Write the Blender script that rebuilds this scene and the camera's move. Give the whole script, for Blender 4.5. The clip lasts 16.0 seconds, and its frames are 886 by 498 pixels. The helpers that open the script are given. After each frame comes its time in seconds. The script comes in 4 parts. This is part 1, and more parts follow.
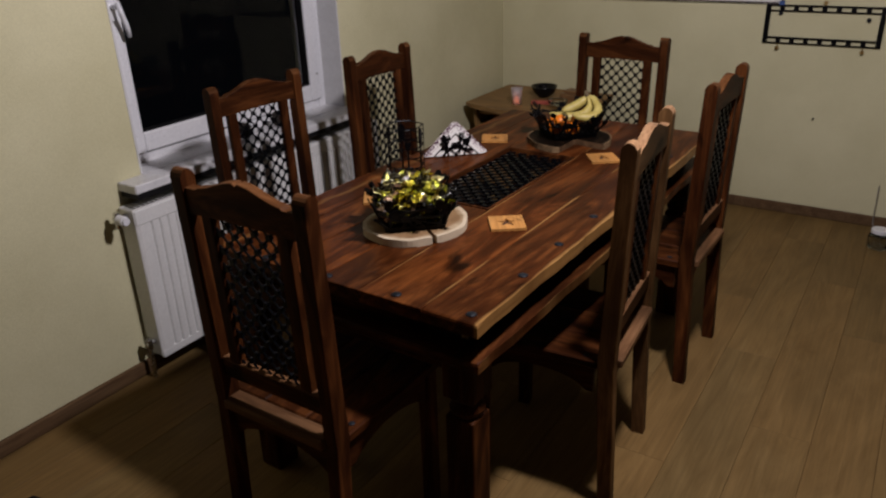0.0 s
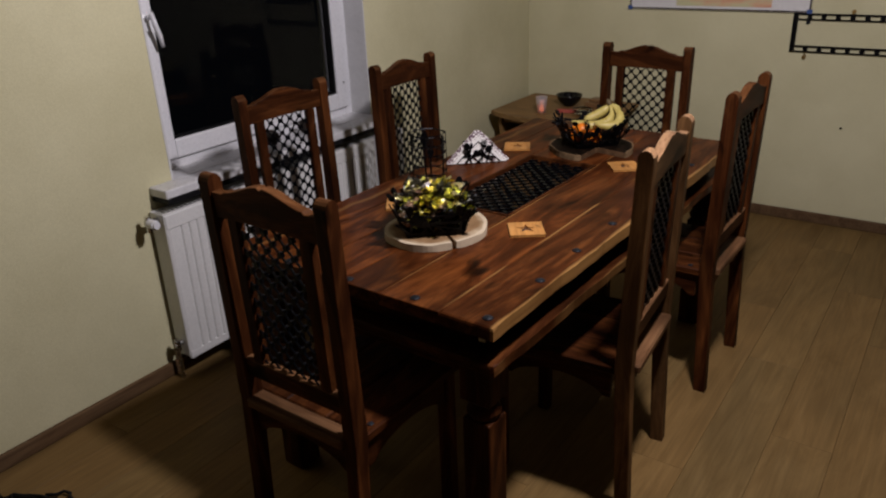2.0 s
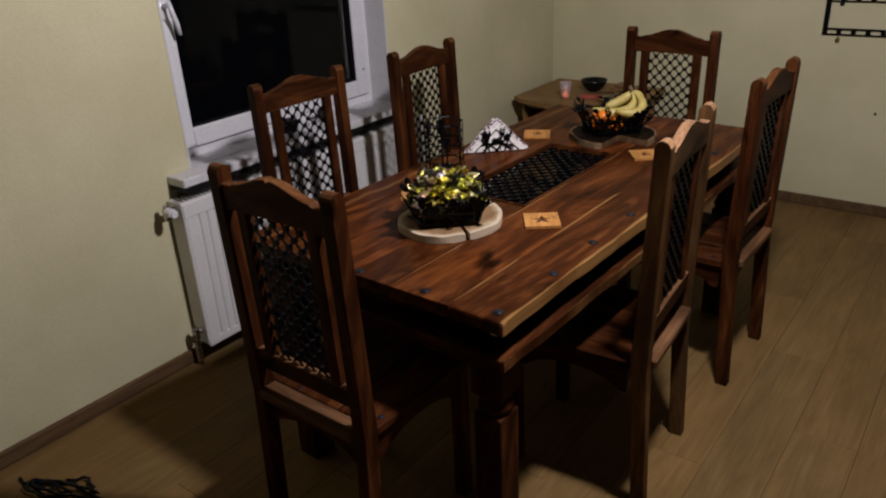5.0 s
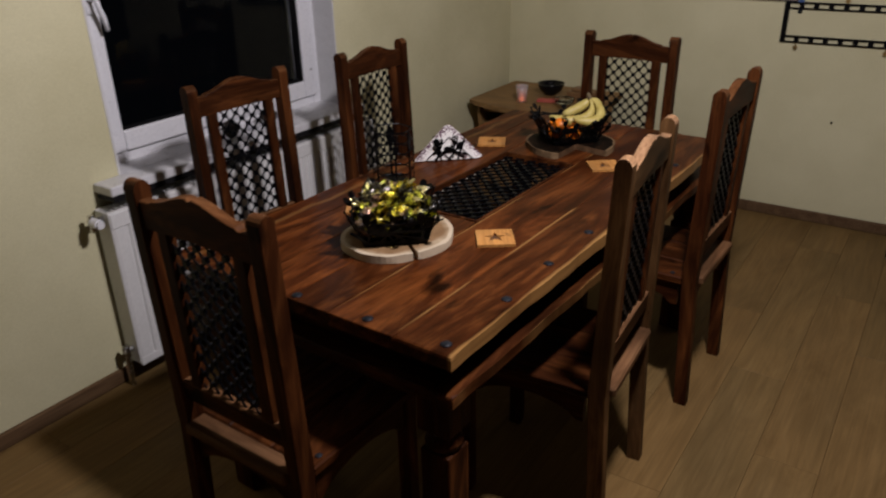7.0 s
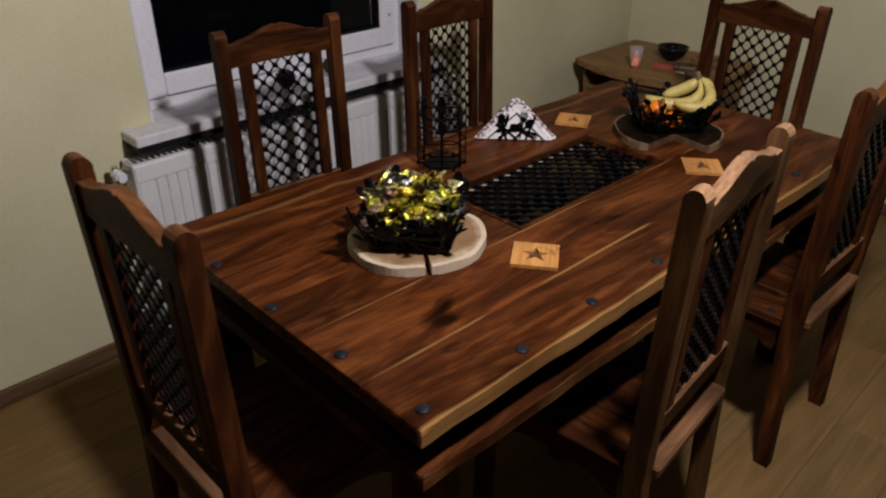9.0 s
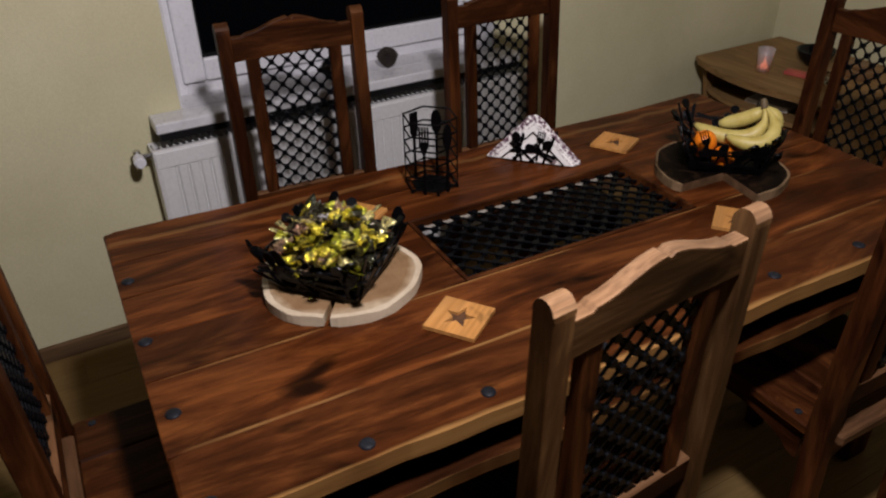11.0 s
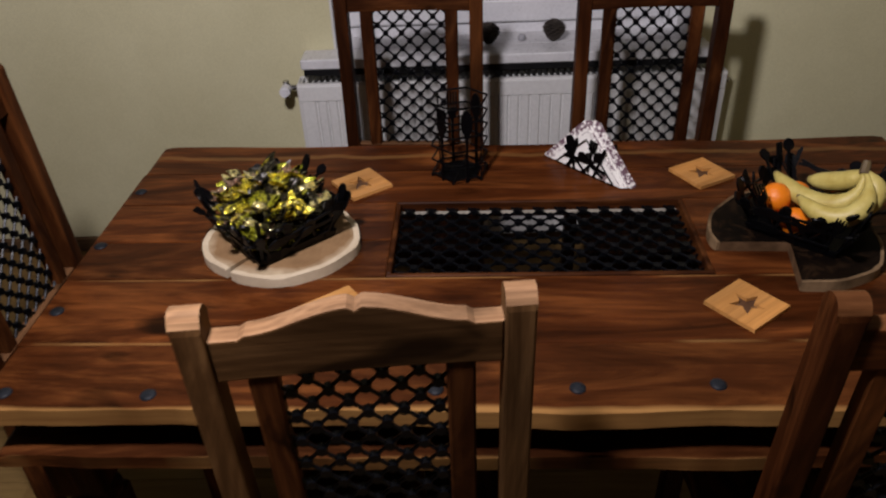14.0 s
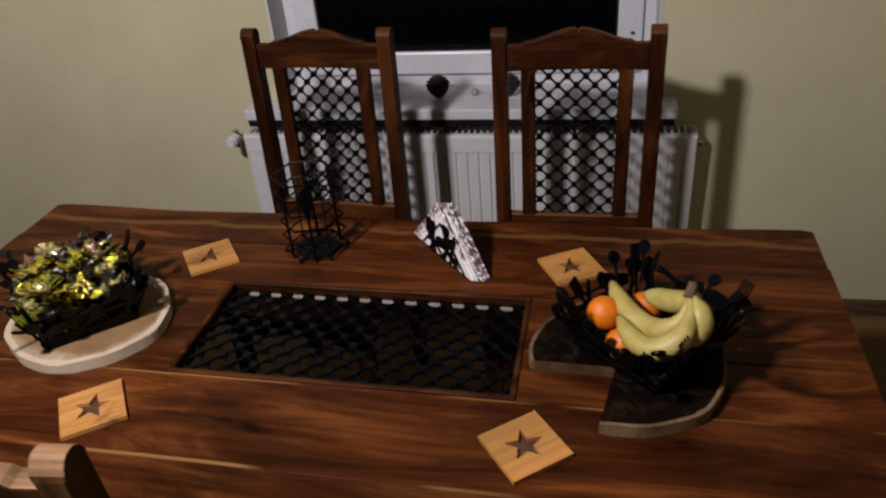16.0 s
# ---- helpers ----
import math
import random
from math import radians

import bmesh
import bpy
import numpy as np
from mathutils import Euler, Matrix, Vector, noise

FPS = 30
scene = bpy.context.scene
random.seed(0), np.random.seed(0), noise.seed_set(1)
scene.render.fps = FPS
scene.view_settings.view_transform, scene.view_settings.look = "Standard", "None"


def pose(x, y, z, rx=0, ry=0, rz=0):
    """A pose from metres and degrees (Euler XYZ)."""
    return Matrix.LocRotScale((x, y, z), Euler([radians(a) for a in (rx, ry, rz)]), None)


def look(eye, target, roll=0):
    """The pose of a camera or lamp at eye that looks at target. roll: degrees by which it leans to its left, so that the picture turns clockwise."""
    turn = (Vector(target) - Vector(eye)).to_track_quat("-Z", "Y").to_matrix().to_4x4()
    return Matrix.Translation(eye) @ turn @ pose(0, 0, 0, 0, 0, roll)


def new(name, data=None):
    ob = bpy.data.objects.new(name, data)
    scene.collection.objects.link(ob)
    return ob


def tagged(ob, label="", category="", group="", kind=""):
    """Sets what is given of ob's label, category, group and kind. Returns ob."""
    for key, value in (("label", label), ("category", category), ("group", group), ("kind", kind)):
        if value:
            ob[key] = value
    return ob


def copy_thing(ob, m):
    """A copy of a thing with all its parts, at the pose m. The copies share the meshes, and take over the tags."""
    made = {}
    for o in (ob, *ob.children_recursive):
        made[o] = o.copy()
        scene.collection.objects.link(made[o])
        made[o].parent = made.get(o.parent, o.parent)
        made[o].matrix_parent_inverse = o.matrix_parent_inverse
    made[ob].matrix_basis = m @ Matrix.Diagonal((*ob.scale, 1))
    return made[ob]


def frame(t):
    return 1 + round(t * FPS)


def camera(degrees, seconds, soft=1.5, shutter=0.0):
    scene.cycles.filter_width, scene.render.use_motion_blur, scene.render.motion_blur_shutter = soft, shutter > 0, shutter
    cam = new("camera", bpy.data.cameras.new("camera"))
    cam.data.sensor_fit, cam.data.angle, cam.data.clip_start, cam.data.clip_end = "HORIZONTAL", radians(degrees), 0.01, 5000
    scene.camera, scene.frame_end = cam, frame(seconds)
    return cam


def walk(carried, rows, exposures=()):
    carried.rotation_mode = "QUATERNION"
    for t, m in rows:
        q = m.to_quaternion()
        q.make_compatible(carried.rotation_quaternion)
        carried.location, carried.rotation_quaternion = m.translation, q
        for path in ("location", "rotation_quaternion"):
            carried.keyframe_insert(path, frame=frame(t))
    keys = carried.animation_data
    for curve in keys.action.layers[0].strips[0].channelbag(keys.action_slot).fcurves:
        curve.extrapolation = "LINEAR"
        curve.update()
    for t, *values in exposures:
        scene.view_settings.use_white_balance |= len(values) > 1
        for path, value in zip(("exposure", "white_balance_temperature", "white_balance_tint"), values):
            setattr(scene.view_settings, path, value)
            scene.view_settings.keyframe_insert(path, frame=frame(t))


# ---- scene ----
cam = camera(61.3, 16.0, soft=2.2, shutter=0.4)
PATH = [
    (0, (1.188, -1.253, 1.599), (0.186, 0.273, 0.784), -1.9),
    (0.5, (1.213, -1.23, 1.587), (0.143, 0.236, 0.746), -2.3),
    (1, (1.25, -1.214, 1.596), (0.122, 0.217, 0.772), -3.0),
    (1.5, (1.27, -1.238, 1.607), (0.2, 0.248, 0.802), -3.0),
    (2, (1.229, -1.272, 1.605), (0.16, 0.221, 0.813), -2.3),
    (2.5, (1.209, -1.277, 1.593), (0.138, 0.202, 0.777), -4.0),
    (3, (1.204, -1.274, 1.587), (0.103, 0.178, 0.764), -3.1),
    (3.2, (1.201, -1.285, 1.596), (0.075, 0.152, 0.779), -2.9),
    (5.3, (1.248, -1.212, 1.616), (0.126, 0.219, 0.783), -3.2),
    (5.5, (1.247, -1.211, 1.622), (0.126, 0.22, 0.787), -4.0),
    (6, (1.239, -1.201, 1.606), (0.141, 0.264, 0.801), -1.9),
    (6.5, (1.233, -1.174, 1.601), (0.136, 0.245, 0.715), -1.8),
    (7, (1.174, -1.072, 1.605), (0.145, 0.423, 0.765), -1.4),
    (7.5, (1.09, -0.985, 1.594), (0.126, 0.55, 0.75), -2.7),
    (8, (1.04, -0.915, 1.589), (0.053, 0.584, 0.707), -0.9),
    (8.5, (1.067, -0.753, 1.592), (-0.07, 0.625, 0.692), -0.4),
    (9, (1.095, -0.602, 1.583), (-0.137, 0.634, 0.606), 0.2),
    (9.2, (1.096, -0.542, 1.583), (-0.136, 0.688, 0.599), -0.1),
    (11.3, (1.235, 0.064, 1.613), (-0.258, 0.83, 0.526), -2.3),
    (11.5, (1.261, 0.113, 1.609), (-0.219, 0.867, 0.495), -3.2),
    (12, (1.301, 0.255, 1.599), (-0.221, 0.957, 0.508), -1.5),
    (12.5, (1.302, 0.399, 1.608), (-0.227, 1.035, 0.487), 1.1),
    (13, (1.298, 0.53, 1.599), (-0.284, 0.894, 0.432), -0.8),
    (13.5, (1.335, 0.698, 1.618), (-0.309, 0.784, 0.482), 0.4),
    (14, (1.277, 0.779, 1.606), (-0.377, 0.735, 0.483), -2.4),
    (14.5, (1.126, 0.839, 1.593), (-0.529, 0.923, 0.475), -1.8),
    (15, (1.035, 0.955, 1.609), (-0.625, 1.031, 0.495), -4.3),
    (15.5, (1.022, 1.186, 1.622), (-0.662, 0.932, 0.572), -3.0),
    (16, (1.025, 1.356, 1.617), (-0.629, 0.995, 0.552), -5.0),
]
walk(cam, [(t, look(eye, target, roll)) for t, eye, target, roll in PATH])

# ---- light ----
scene.view_settings.exposure = 0.0
world = bpy.data.worlds.new("night")
world.use_nodes = True
world.node_tree.nodes["Background"].inputs[0].default_value = (0.012, 0.014, 0.02, 1)
world.node_tree.nodes["Background"].inputs[1].default_value = 0.3
scene.world = world
bulb = bpy.data.lights.new("ceiling_bulb", "POINT")
bulb.energy, bulb.color, bulb.shadow_soft_size = 165, (1.0, 0.925, 0.985), 0.075
new("ceiling_bulb", bulb).matrix_world = pose(0.89, 0.42, 2.25)

# ---- materials ----


def nodes_of(name, rough=0.5, metal=0.0, spec=0.5, coat=0.0):
    m = bpy.data.materials.new(name)
    m.use_nodes = True
    nt = m.node_tree
    b = nt.nodes["Principled BSDF"]
    b.inputs["Roughness"].default_value = rough
    b.inputs["Metallic"].default_value = metal
    b.inputs["Specular IOR Level"].default_value = spec
    b.inputs["Coat Weight"].default_value = coat
    b.inputs["Coat Roughness"].default_value = 0.13
    return m, nt, b


def add(nt, kind, **sets):
    n = nt.nodes.new(kind)
    for k, v in sets.items():
        n.inputs[k].default_value = v
    return n


def ramp(nt, fac, stops):
    r = nt.nodes.new("ShaderNodeValToRGB")
    while len(r.color_ramp.elements) < len(stops):
        r.color_ramp.elements.new(0.5)
    for e, (p, c) in zip(r.color_ramp.elements, stops):
        e.position, e.color = p, (*c, 1)
    nt.links.new(fac, r.inputs[0])
    return r.outputs[0]


def blend(nt, fac, a, b, mode="MIX"):
    n = nt.nodes.new("ShaderNodeMix")
    n.data_type, n.blend_type = "RGBA", mode
    for sock, v in ((n.inputs[0], fac), (n.inputs[6], a), (n.inputs[7], b)):
        if isinstance(v, (int, float)):
            sock.default_value = v
        elif isinstance(v, tuple):
            sock.default_value = (*v, 1)
        else:
            nt.links.new(v, sock)
    return n.outputs[2]


def mathn(nt, op, a, b=0.0, c=0.0):
    n = nt.nodes.new("ShaderNodeMath")
    n.operation = op
    for sock, v in zip(n.inputs, (a, b, c)):
        if isinstance(v, (int, float)):
            sock.default_value = v
        else:
            nt.links.new(v, sock)
    return n.outputs[0]


def coords(nt, scale=(1, 1, 1), shift=True):
    """Object coordinates, stretched, and moved by a random step for each object."""
    t = nt.nodes.new("ShaderNodeTexCoord")
    m = nt.nodes.new("ShaderNodeMapping")
    m.inputs["Scale"].default_value = scale
    nt.links.new(t.outputs["Object"], m.inputs[0])
    if shift:
        i = nt.nodes.new("ShaderNodeObjectInfo")
        k = mathn(nt, "MULTIPLY", i.outputs["Random"], 37.0)
        c = nt.nodes.new("ShaderNodeCombineXYZ")
        for n in range(3):
            nt.links.new(k, c.inputs[n])
        nt.links.new(c.outputs[0], m.inputs["Location"])
    return m.outputs[0], t.outputs["Object"]


def noise_of(nt, vec, scale, detail=4, rough=0.55, distortion=0.0):
    n = add(nt, "ShaderNodeTexNoise", Scale=scale, Detail=detail, Roughness=rough, Distortion=distortion)
    nt.links.new(vec, n.inputs["Vector"])
    return n.outputs[0]


def bump(nt, b, height, strength, distance=0.002):
    n = add(nt, "ShaderNodeBump", Strength=strength, Distance=distance)
    nt.links.new(height, n.inputs["Height"])
    nt.links.new(n.outputs[0], b.inputs["Normal"])


def wood(name, axis, dark, mid, light, rough=0.46, coat=0.0, streaks=(), edge=None, knots=True, vary=0.0, spec=0.05, grain=0.55):
    """Figured hardwood, grain along one axis. streaks: places across the grain (x) of pale sapwood seams; edge: x beyond which the live edge is pale."""
    m, nt, b = nodes_of(name, rough, spec=spec, coat=coat)
    s = [7.0, 7.0, 7.0]
    s["xyz".index(axis)] = 1.3
    vec, raw = coords(nt, tuple(s))
    big = noise_of(nt, vec, 1.0, 7, 0.66, 3.0)
    s2 = [110.0, 110.0, 110.0]
    s2["xyz".index(axis)] = 3.0
    vec2, _ = coords(nt, tuple(s2))
    fine = noise_of(nt, vec2, 1.0, 3, 0.6)
    col = ramp(nt, big, ((0.24, dark), (0.48, mid), (0.74, light)))
    col = blend(nt, grain, col, ramp(nt, fine, ((0.3, (0.40, 0.36, 0.33)), (0.62, (1.08, 1.05, 1.0)))), "MULTIPLY")
    vec3, _ = coords(nt, (4.5, 3.0, 4.5))
    s4 = [9.0, 9.0, 9.0]
    s4["xyz".index(axis)] = 4.0
    vec4, _ = coords(nt, tuple(s4))
    knot = noise_of(nt, vec4, 1.3, 3, 0.5, 0.6)
    broad = noise_of(nt, vec3, 0.8, 2, 0.5)
    col = blend(nt, 0.6 if knots else 0.25, col, ramp(nt, broad, ((0.3, (0.5, 0.46, 0.44)), (0.7, (1.45, 1.28, 1.1)))), "MULTIPLY")
    if knots:
        col = blend(nt, ramp(nt, knot, ((0.64, (0, 0, 0)), (0.74, (0.85, 0.85, 0.85)))), col, tuple(0.25 * c for c in dark))
    if vary:
        each = nt.nodes.new("ShaderNodeObjectInfo")
        tone = ramp(nt, each.outputs["Random"], ((0.0, (1 - vary, 1 - vary, 1 - 0.9 * vary)), (0.5, (1.0, 0.94, 0.9)), (1.0, (1 + vary, 1 + 0.8 * vary, 1 + 0.6 * vary))))
        col = blend(nt, 1.0, col, tone, "MULTIPLY")
    if streaks or edge is not None:
        sep = nt.nodes.new("ShaderNodeSeparateXYZ")
        nt.links.new(raw, sep.inputs[0])
        wob_m = nt.nodes.new("ShaderNodeMapping")
        wob_m.inputs["Scale"].default_value = (0.1, 2.4, 0.1)
        nt.links.new(raw, wob_m.inputs[0])
        wob = mathn(nt, "MULTIPLY", mathn(nt, "SUBTRACT", noise_of(nt, wob_m.outputs[0], 1.6, 3), 0.5), 0.07)
        x = mathn(nt, "ADD", sep.outputs[0], wob)
        pale = blend(nt, fine, (0.125, 0.055, 0.016), (0.32, 0.172, 0.056))
        fade = ramp(nt, noise_of(nt, wob_m.outputs[0], 1.1, 2), ((0.47, (0, 0, 0)), (0.58, (1, 1, 1))))
        thin = mathn(nt, "ADD", sep.outputs[0], mathn(nt, "MULTIPLY", wob, 0.12))
        for at, wide, full in streaks:
            d = mathn(nt, "ABSOLUTE", mathn(nt, "SUBTRACT", x if full else thin, at))
            n = nt.nodes.new("ShaderNodeClamp")
            nt.links.new(mathn(nt, "MULTIPLY", mathn(nt, "SUBTRACT", 1.0, mathn(nt, "DIVIDE", d, wide)), 2.5), n.inputs[0])
            col = blend(nt, mathn(nt, "MULTIPLY", n.outputs[0], 0.38 if full else mathn(nt, "MULTIPLY", fade, 0.8)), col, pale)
        if edge is not None:
            k = mathn(nt, "MULTIPLY", mathn(nt, "SUBTRACT", mathn(nt, "ADD", sep.outputs[0], mathn(nt, "MULTIPLY", wob, 0.4)), edge), 110.0)
            n = nt.nodes.new("ShaderNodeClamp")
            nt.links.new(k, n.inputs[0])
            col = blend(nt, n.outputs[0], col, pale)
    nt.links.new(col, b.inputs["Base Color"])
    nt.links.new(mathn(nt, "ADD", mathn(nt, "MULTIPLY", fine, 0.18), rough - 0.08), b.inputs["Roughness"])
    bump(nt, b, fine, 0.22, 0.0015)
    return m


def mottled(name, a, b2, scale, rough, metal=0.0, relief=0.0, fine=90.0, spec=0.5):
    m, nt, b = nodes_of(name, rough, metal, spec)
    vec, _ = coords(nt)
    n = noise_of(nt, vec, scale, 5, 0.6)
    f = noise_of(nt, vec, fine, 3, 0.6)
    col = ramp(nt, n, ((0.3, a), (0.7, b2)))
    col = blend(nt, 0.25, col, ramp(nt, f, ((0.3, (0.6, 0.6, 0.6)), (0.7, (1.0, 1.0, 1.0)))), "MULTIPLY")
    nt.links.new(col, b.inputs["Base Color"])
    nt.links.new(mathn(nt, "ADD", mathn(nt, "MULTIPLY", f, 0.2), rough - 0.1), b.inputs["Roughness"])
    if relief:
        bump(nt, b, f, relief, 0.003)
    return m


DARK, MID, LIGHT = (0.0064, 0.00192, 0.0008), (0.0352, 0.01144, 0.00376), (0.1136, 0.0424, 0.0132)
WOOD_X = wood("rosewood_across", "x", DARK, MID, LIGHT)
WOOD_Y = wood("rosewood_along", "y", DARK, MID, LIGHT)
WOOD_Z = wood("rosewood_upright", "z", DARK, MID, LIGHT)
# for the worn rear ledge, and for lamplight painted on lower rail tops
LEDGE_WOOD = wood("worn_ledge_and_lit_rail", "x", (0.070, 0.036, 0.017), (0.135, 0.071, 0.035), (0.20, 0.113, 0.058), rough=0.5)
TOP_WOOD = wood("rosewood_tabletop", "y", (0.0085, 0.0025, 0.0009), (0.060, 0.0182, 0.0052), (0.190, 0.069, 0.0185), rough=0.38, coat=0.08, spec=0.04,
                streaks=((0.114, 0.004, False), (0.299, 0.004, False), (-0.395, 0.011, True)), edge=0.445, vary=0.2)
RAIL_WOOD = wood("rosewood_lower_rail", "y", DARK, MID, LIGHT, rough=0.42, coat=0.05, edge=0.457)
CREST_WOOD = wood("rosewood_crest", "x", DARK, MID, LIGHT)
SAP_Z = wood("brown_sapwood_upright", "z", (0.02392, 0.01104, 0.004416), (0.08096, 0.04232, 0.01702), (0.1748, 0.09936, 0.04232))
SAP_X = wood("brown_sapwood_crest", "x", (0.02024, 0.00966, 0.003864), (0.0644, 0.03404, 0.0138), (0.138, 0.07912, 0.03404))
# two paler woods for chair tops: lamplight from above put into the colour
LIT_TOP_PALE = wood("lit_top_pale", "x", (0.128, 0.072, 0.0376), (0.264, 0.16, 0.088), (0.376, 0.248, 0.144), rough=0.5, coat=0.0)
LIT_TOP = wood("lit_rosewood_top", "x", (0.032, 0.0128, 0.0056), (0.08, 0.0336, 0.0128), (0.16, 0.076, 0.032), rough=0.45, coat=0.0)
SIDE_WOOD = wood("oak_side_table", "x", (0.15, 0.086, 0.034), (0.24, 0.145, 0.060), (0.31, 0.195, 0.085), rough=0.45, coat=0.1, knots=False)
SKIRT_WOOD = wood("brown_skirting", "y", (0.070, 0.042, 0.022), (0.112, 0.070, 0.038), (0.148, 0.096, 0.053), rough=0.5, knots=False)
LAMINATE = wood("oak_laminate", "y", (0.128, 0.083, 0.032), (0.160, 0.107, 0.043), (0.190, 0.130, 0.054), rough=0.46, knots=False, grain=0.28, vary=0.05)
COASTER_WOOD = wood("orange_alder", "y", (0.336, 0.16, 0.048), (0.44, 0.224, 0.068), (0.496, 0.272, 0.096), rough=0.4, coat=0.15)
SLICE_WOOD = mottled("pale_slice", (0.42, 0.29, 0.17), (0.58, 0.44, 0.28), 12, 0.55, relief=0.15)


def ringed(name, inner, outer, r0, r1, patch=None):
    """End grain: fine rings, darker inside and pale sapwood outside."""
    m, nt, b = nodes_of(name, 0.6, spec=0.05)
    vec, raw = coords(nt)
    ln = nt.nodes.new("ShaderNodeVectorMath")
    ln.operation = "LENGTH"
    fl = nt.nodes.new("ShaderNodeVectorMath")
    fl.operation = "MULTIPLY"
    fl.inputs[1].default_value = (1, 0.88, 0)
    nt.links.new(raw, fl.inputs[0])
    nt.links.new(fl.outputs[0], ln.inputs[0])
    n = noise_of(nt, raw, 14, 4)
    rr = mathn(nt, "ADD", ln.outputs["Value"], mathn(nt, "MULTIPLY", mathn(nt, "SUBTRACT", n, 0.5), 0.05))
    k = mathn(nt, "DIVIDE", mathn(nt, "SUBTRACT", rr, r0), r1 - r0)
    cl = nt.nodes.new("ShaderNodeClamp")
    nt.links.new(k, cl.inputs[0])
    col = blend(nt, cl.outputs[0], inner, outer)
    rings = mathn(nt, "MULTIPLY", mathn(nt, "SINE", mathn(nt, "MULTIPLY", rr, 900.0)), 0.5)
    col = blend(nt, 0.18, col, ramp(nt, rings, ((0.0, (0.55, 0.5, 0.45)), (1.0, (1, 1, 1)))), "MULTIPLY")
    col = blend(nt, 0.35, col, ramp(nt, noise_of(nt, raw, 30, 5), ((0.35, (0.45, 0.42, 0.4)), (0.6, (1, 1, 1)))), "MULTIPLY")
    if patch:
        col = blend(nt, ramp(nt, noise_of(nt, raw, 13, 6, 0.7, 2.2), ((0.50, (0, 0, 0)), (0.72, (0.75, 0.75, 0.75)))), col, patch)
    nt.links.new(col, b.inputs["Base Color"])
    bump(nt, b, noise_of(nt, raw, 220, 3), 0.15, 0.002)
    return m


SLICE_TOP = ringed("pale_end_grain", (0.225, 0.137, 0.068), (0.47, 0.38, 0.25), 0.118, 0.140)
SLICE_RIM = mottled("barked_off_rim", (0.432, 0.344, 0.232), (0.528, 0.44, 0.312), 18, 0.6, relief=0.2)
DARK_SLICE = ringed("dark_end_grain", (0.0030, 0.0018, 0.0012), (0.0080, 0.0045, 0.0026), 0.10, 0.165, patch=(0.036, 0.019, 0.009))
DARK_RIM = mottled("pale_rim_of_dark_slice", (0.018, 0.010, 0.005), (0.30, 0.195, 0.105), 11, 0.6, relief=0.2, spec=0.05)
CUT_FACE = mottled("brown_cut_face", (0.056, 0.0304, 0.0144), (0.128, 0.072, 0.036), 30, 0.6, relief=0.2, spec=0.2)
WALL = mottled("cream_wall_paint", (0.525, 0.492, 0.300), (0.618, 0.585, 0.375), 2.2, 0.8, relief=0.25, fine=160)
# near-black brown for the unseen walls and ceiling, keeps bounced light low
UNSEEN_DARK = mottled("unseen_dark_brown", (0.016, 0.0095, 0.0055), (0.032, 0.019, 0.010), 3.0, 0.6, relief=0.2, fine=160, spec=0.2)
WHITE_PVC = mottled("white_window_plastic", (0.6512, 0.66, 0.6864), (0.704, 0.704, 0.7216), 4.0, 0.3)
REVEAL = mottled("white_reveal_plaster", (0.528, 0.528, 0.528), (0.5984, 0.5984, 0.5984), 8.0, 0.8, relief=0.2)
SILL = mottled("white_marbled_sill", (0.5456, 0.5456, 0.5544), (0.6688, 0.6688, 0.6776), 14.0, 0.3)
ENAMEL = mottled("white_radiator_enamel", (0.6336, 0.6336, 0.616), (0.6864, 0.6864, 0.6688), 4.0, 0.35)
IRON = mottled("black_wrought_iron", (0.0006, 0.0006, 0.0009), (0.0018, 0.0018, 0.0024), 30.0, 0.40, metal=0.0, relief=0.25, spec=0.12)
LATTICE_IRON = mottled("dark_lattice_iron", (0.0008, 0.0009, 0.0013), (0.0022, 0.0025, 0.0038), 40.0, 0.34, metal=0.0, relief=0.2, spec=0.12)
RUBBER = mottled("black_sill_underside", (0.003, 0.003, 0.0035), (0.007, 0.007, 0.008), 20.0, 0.6, spec=0.2)
LINING = mottled("raw_rim_wood", (0.28, 0.25, 0.20), (0.42, 0.39, 0.33), 30.0, 0.6)
BRASS = mottled("dull_brass", (0.30, 0.19, 0.06), (0.45, 0.30, 0.11), 30.0, 0.35, metal=0.9)
CHROME = mottled("dull_chrome", (0.55, 0.55, 0.55), (0.68, 0.68, 0.68), 30.0, 0.25, metal=1.0)
STUD = mottled("blackened_iron_stud", (0.006, 0.007, 0.009), (0.017, 0.019, 0.023), 60.0, 0.5, metal=0.1, spec=0.12)
ORANGE = mottled("orange_peel", (0.688, 0.16, 0.0048), (0.736, 0.208, 0.0064), 8.0, 0.42, relief=0.5, fine=220)
BANANA = mottled("banana_peel", (0.368, 0.28, 0.06), (0.504, 0.424, 0.132), 30.0, 0.5, relief=0.1)
BANANA_TIP = mottled("banana_tip", (0.05, 0.03, 0.015), (0.13, 0.09, 0.03), 30.0, 0.7)
CONE = mottled("pine_cone_scale", (0.018, 0.014, 0.011), (0.05, 0.036, 0.025), 30.0, 0.8)
STONE = mottled("grey_pebble", (0.25, 0.25, 0.27), (0.36, 0.36, 0.38), 30.0, 0.7)
BLACK_GLAZE = mottled("black_glazed_ceramic", (0.003, 0.003, 0.0035), (0.006, 0.006, 0.007), 10.0, 0.16, spec=0.25)
PAPER = mottled("white_paper", (0.6336, 0.6248, 0.616), (0.6864, 0.6776, 0.6688), 10.0, 0.8)
RED_PAPER = mottled("red_print", (0.35, 0.05, 0.04), (0.5, 0.12, 0.08), 20.0, 0.6)


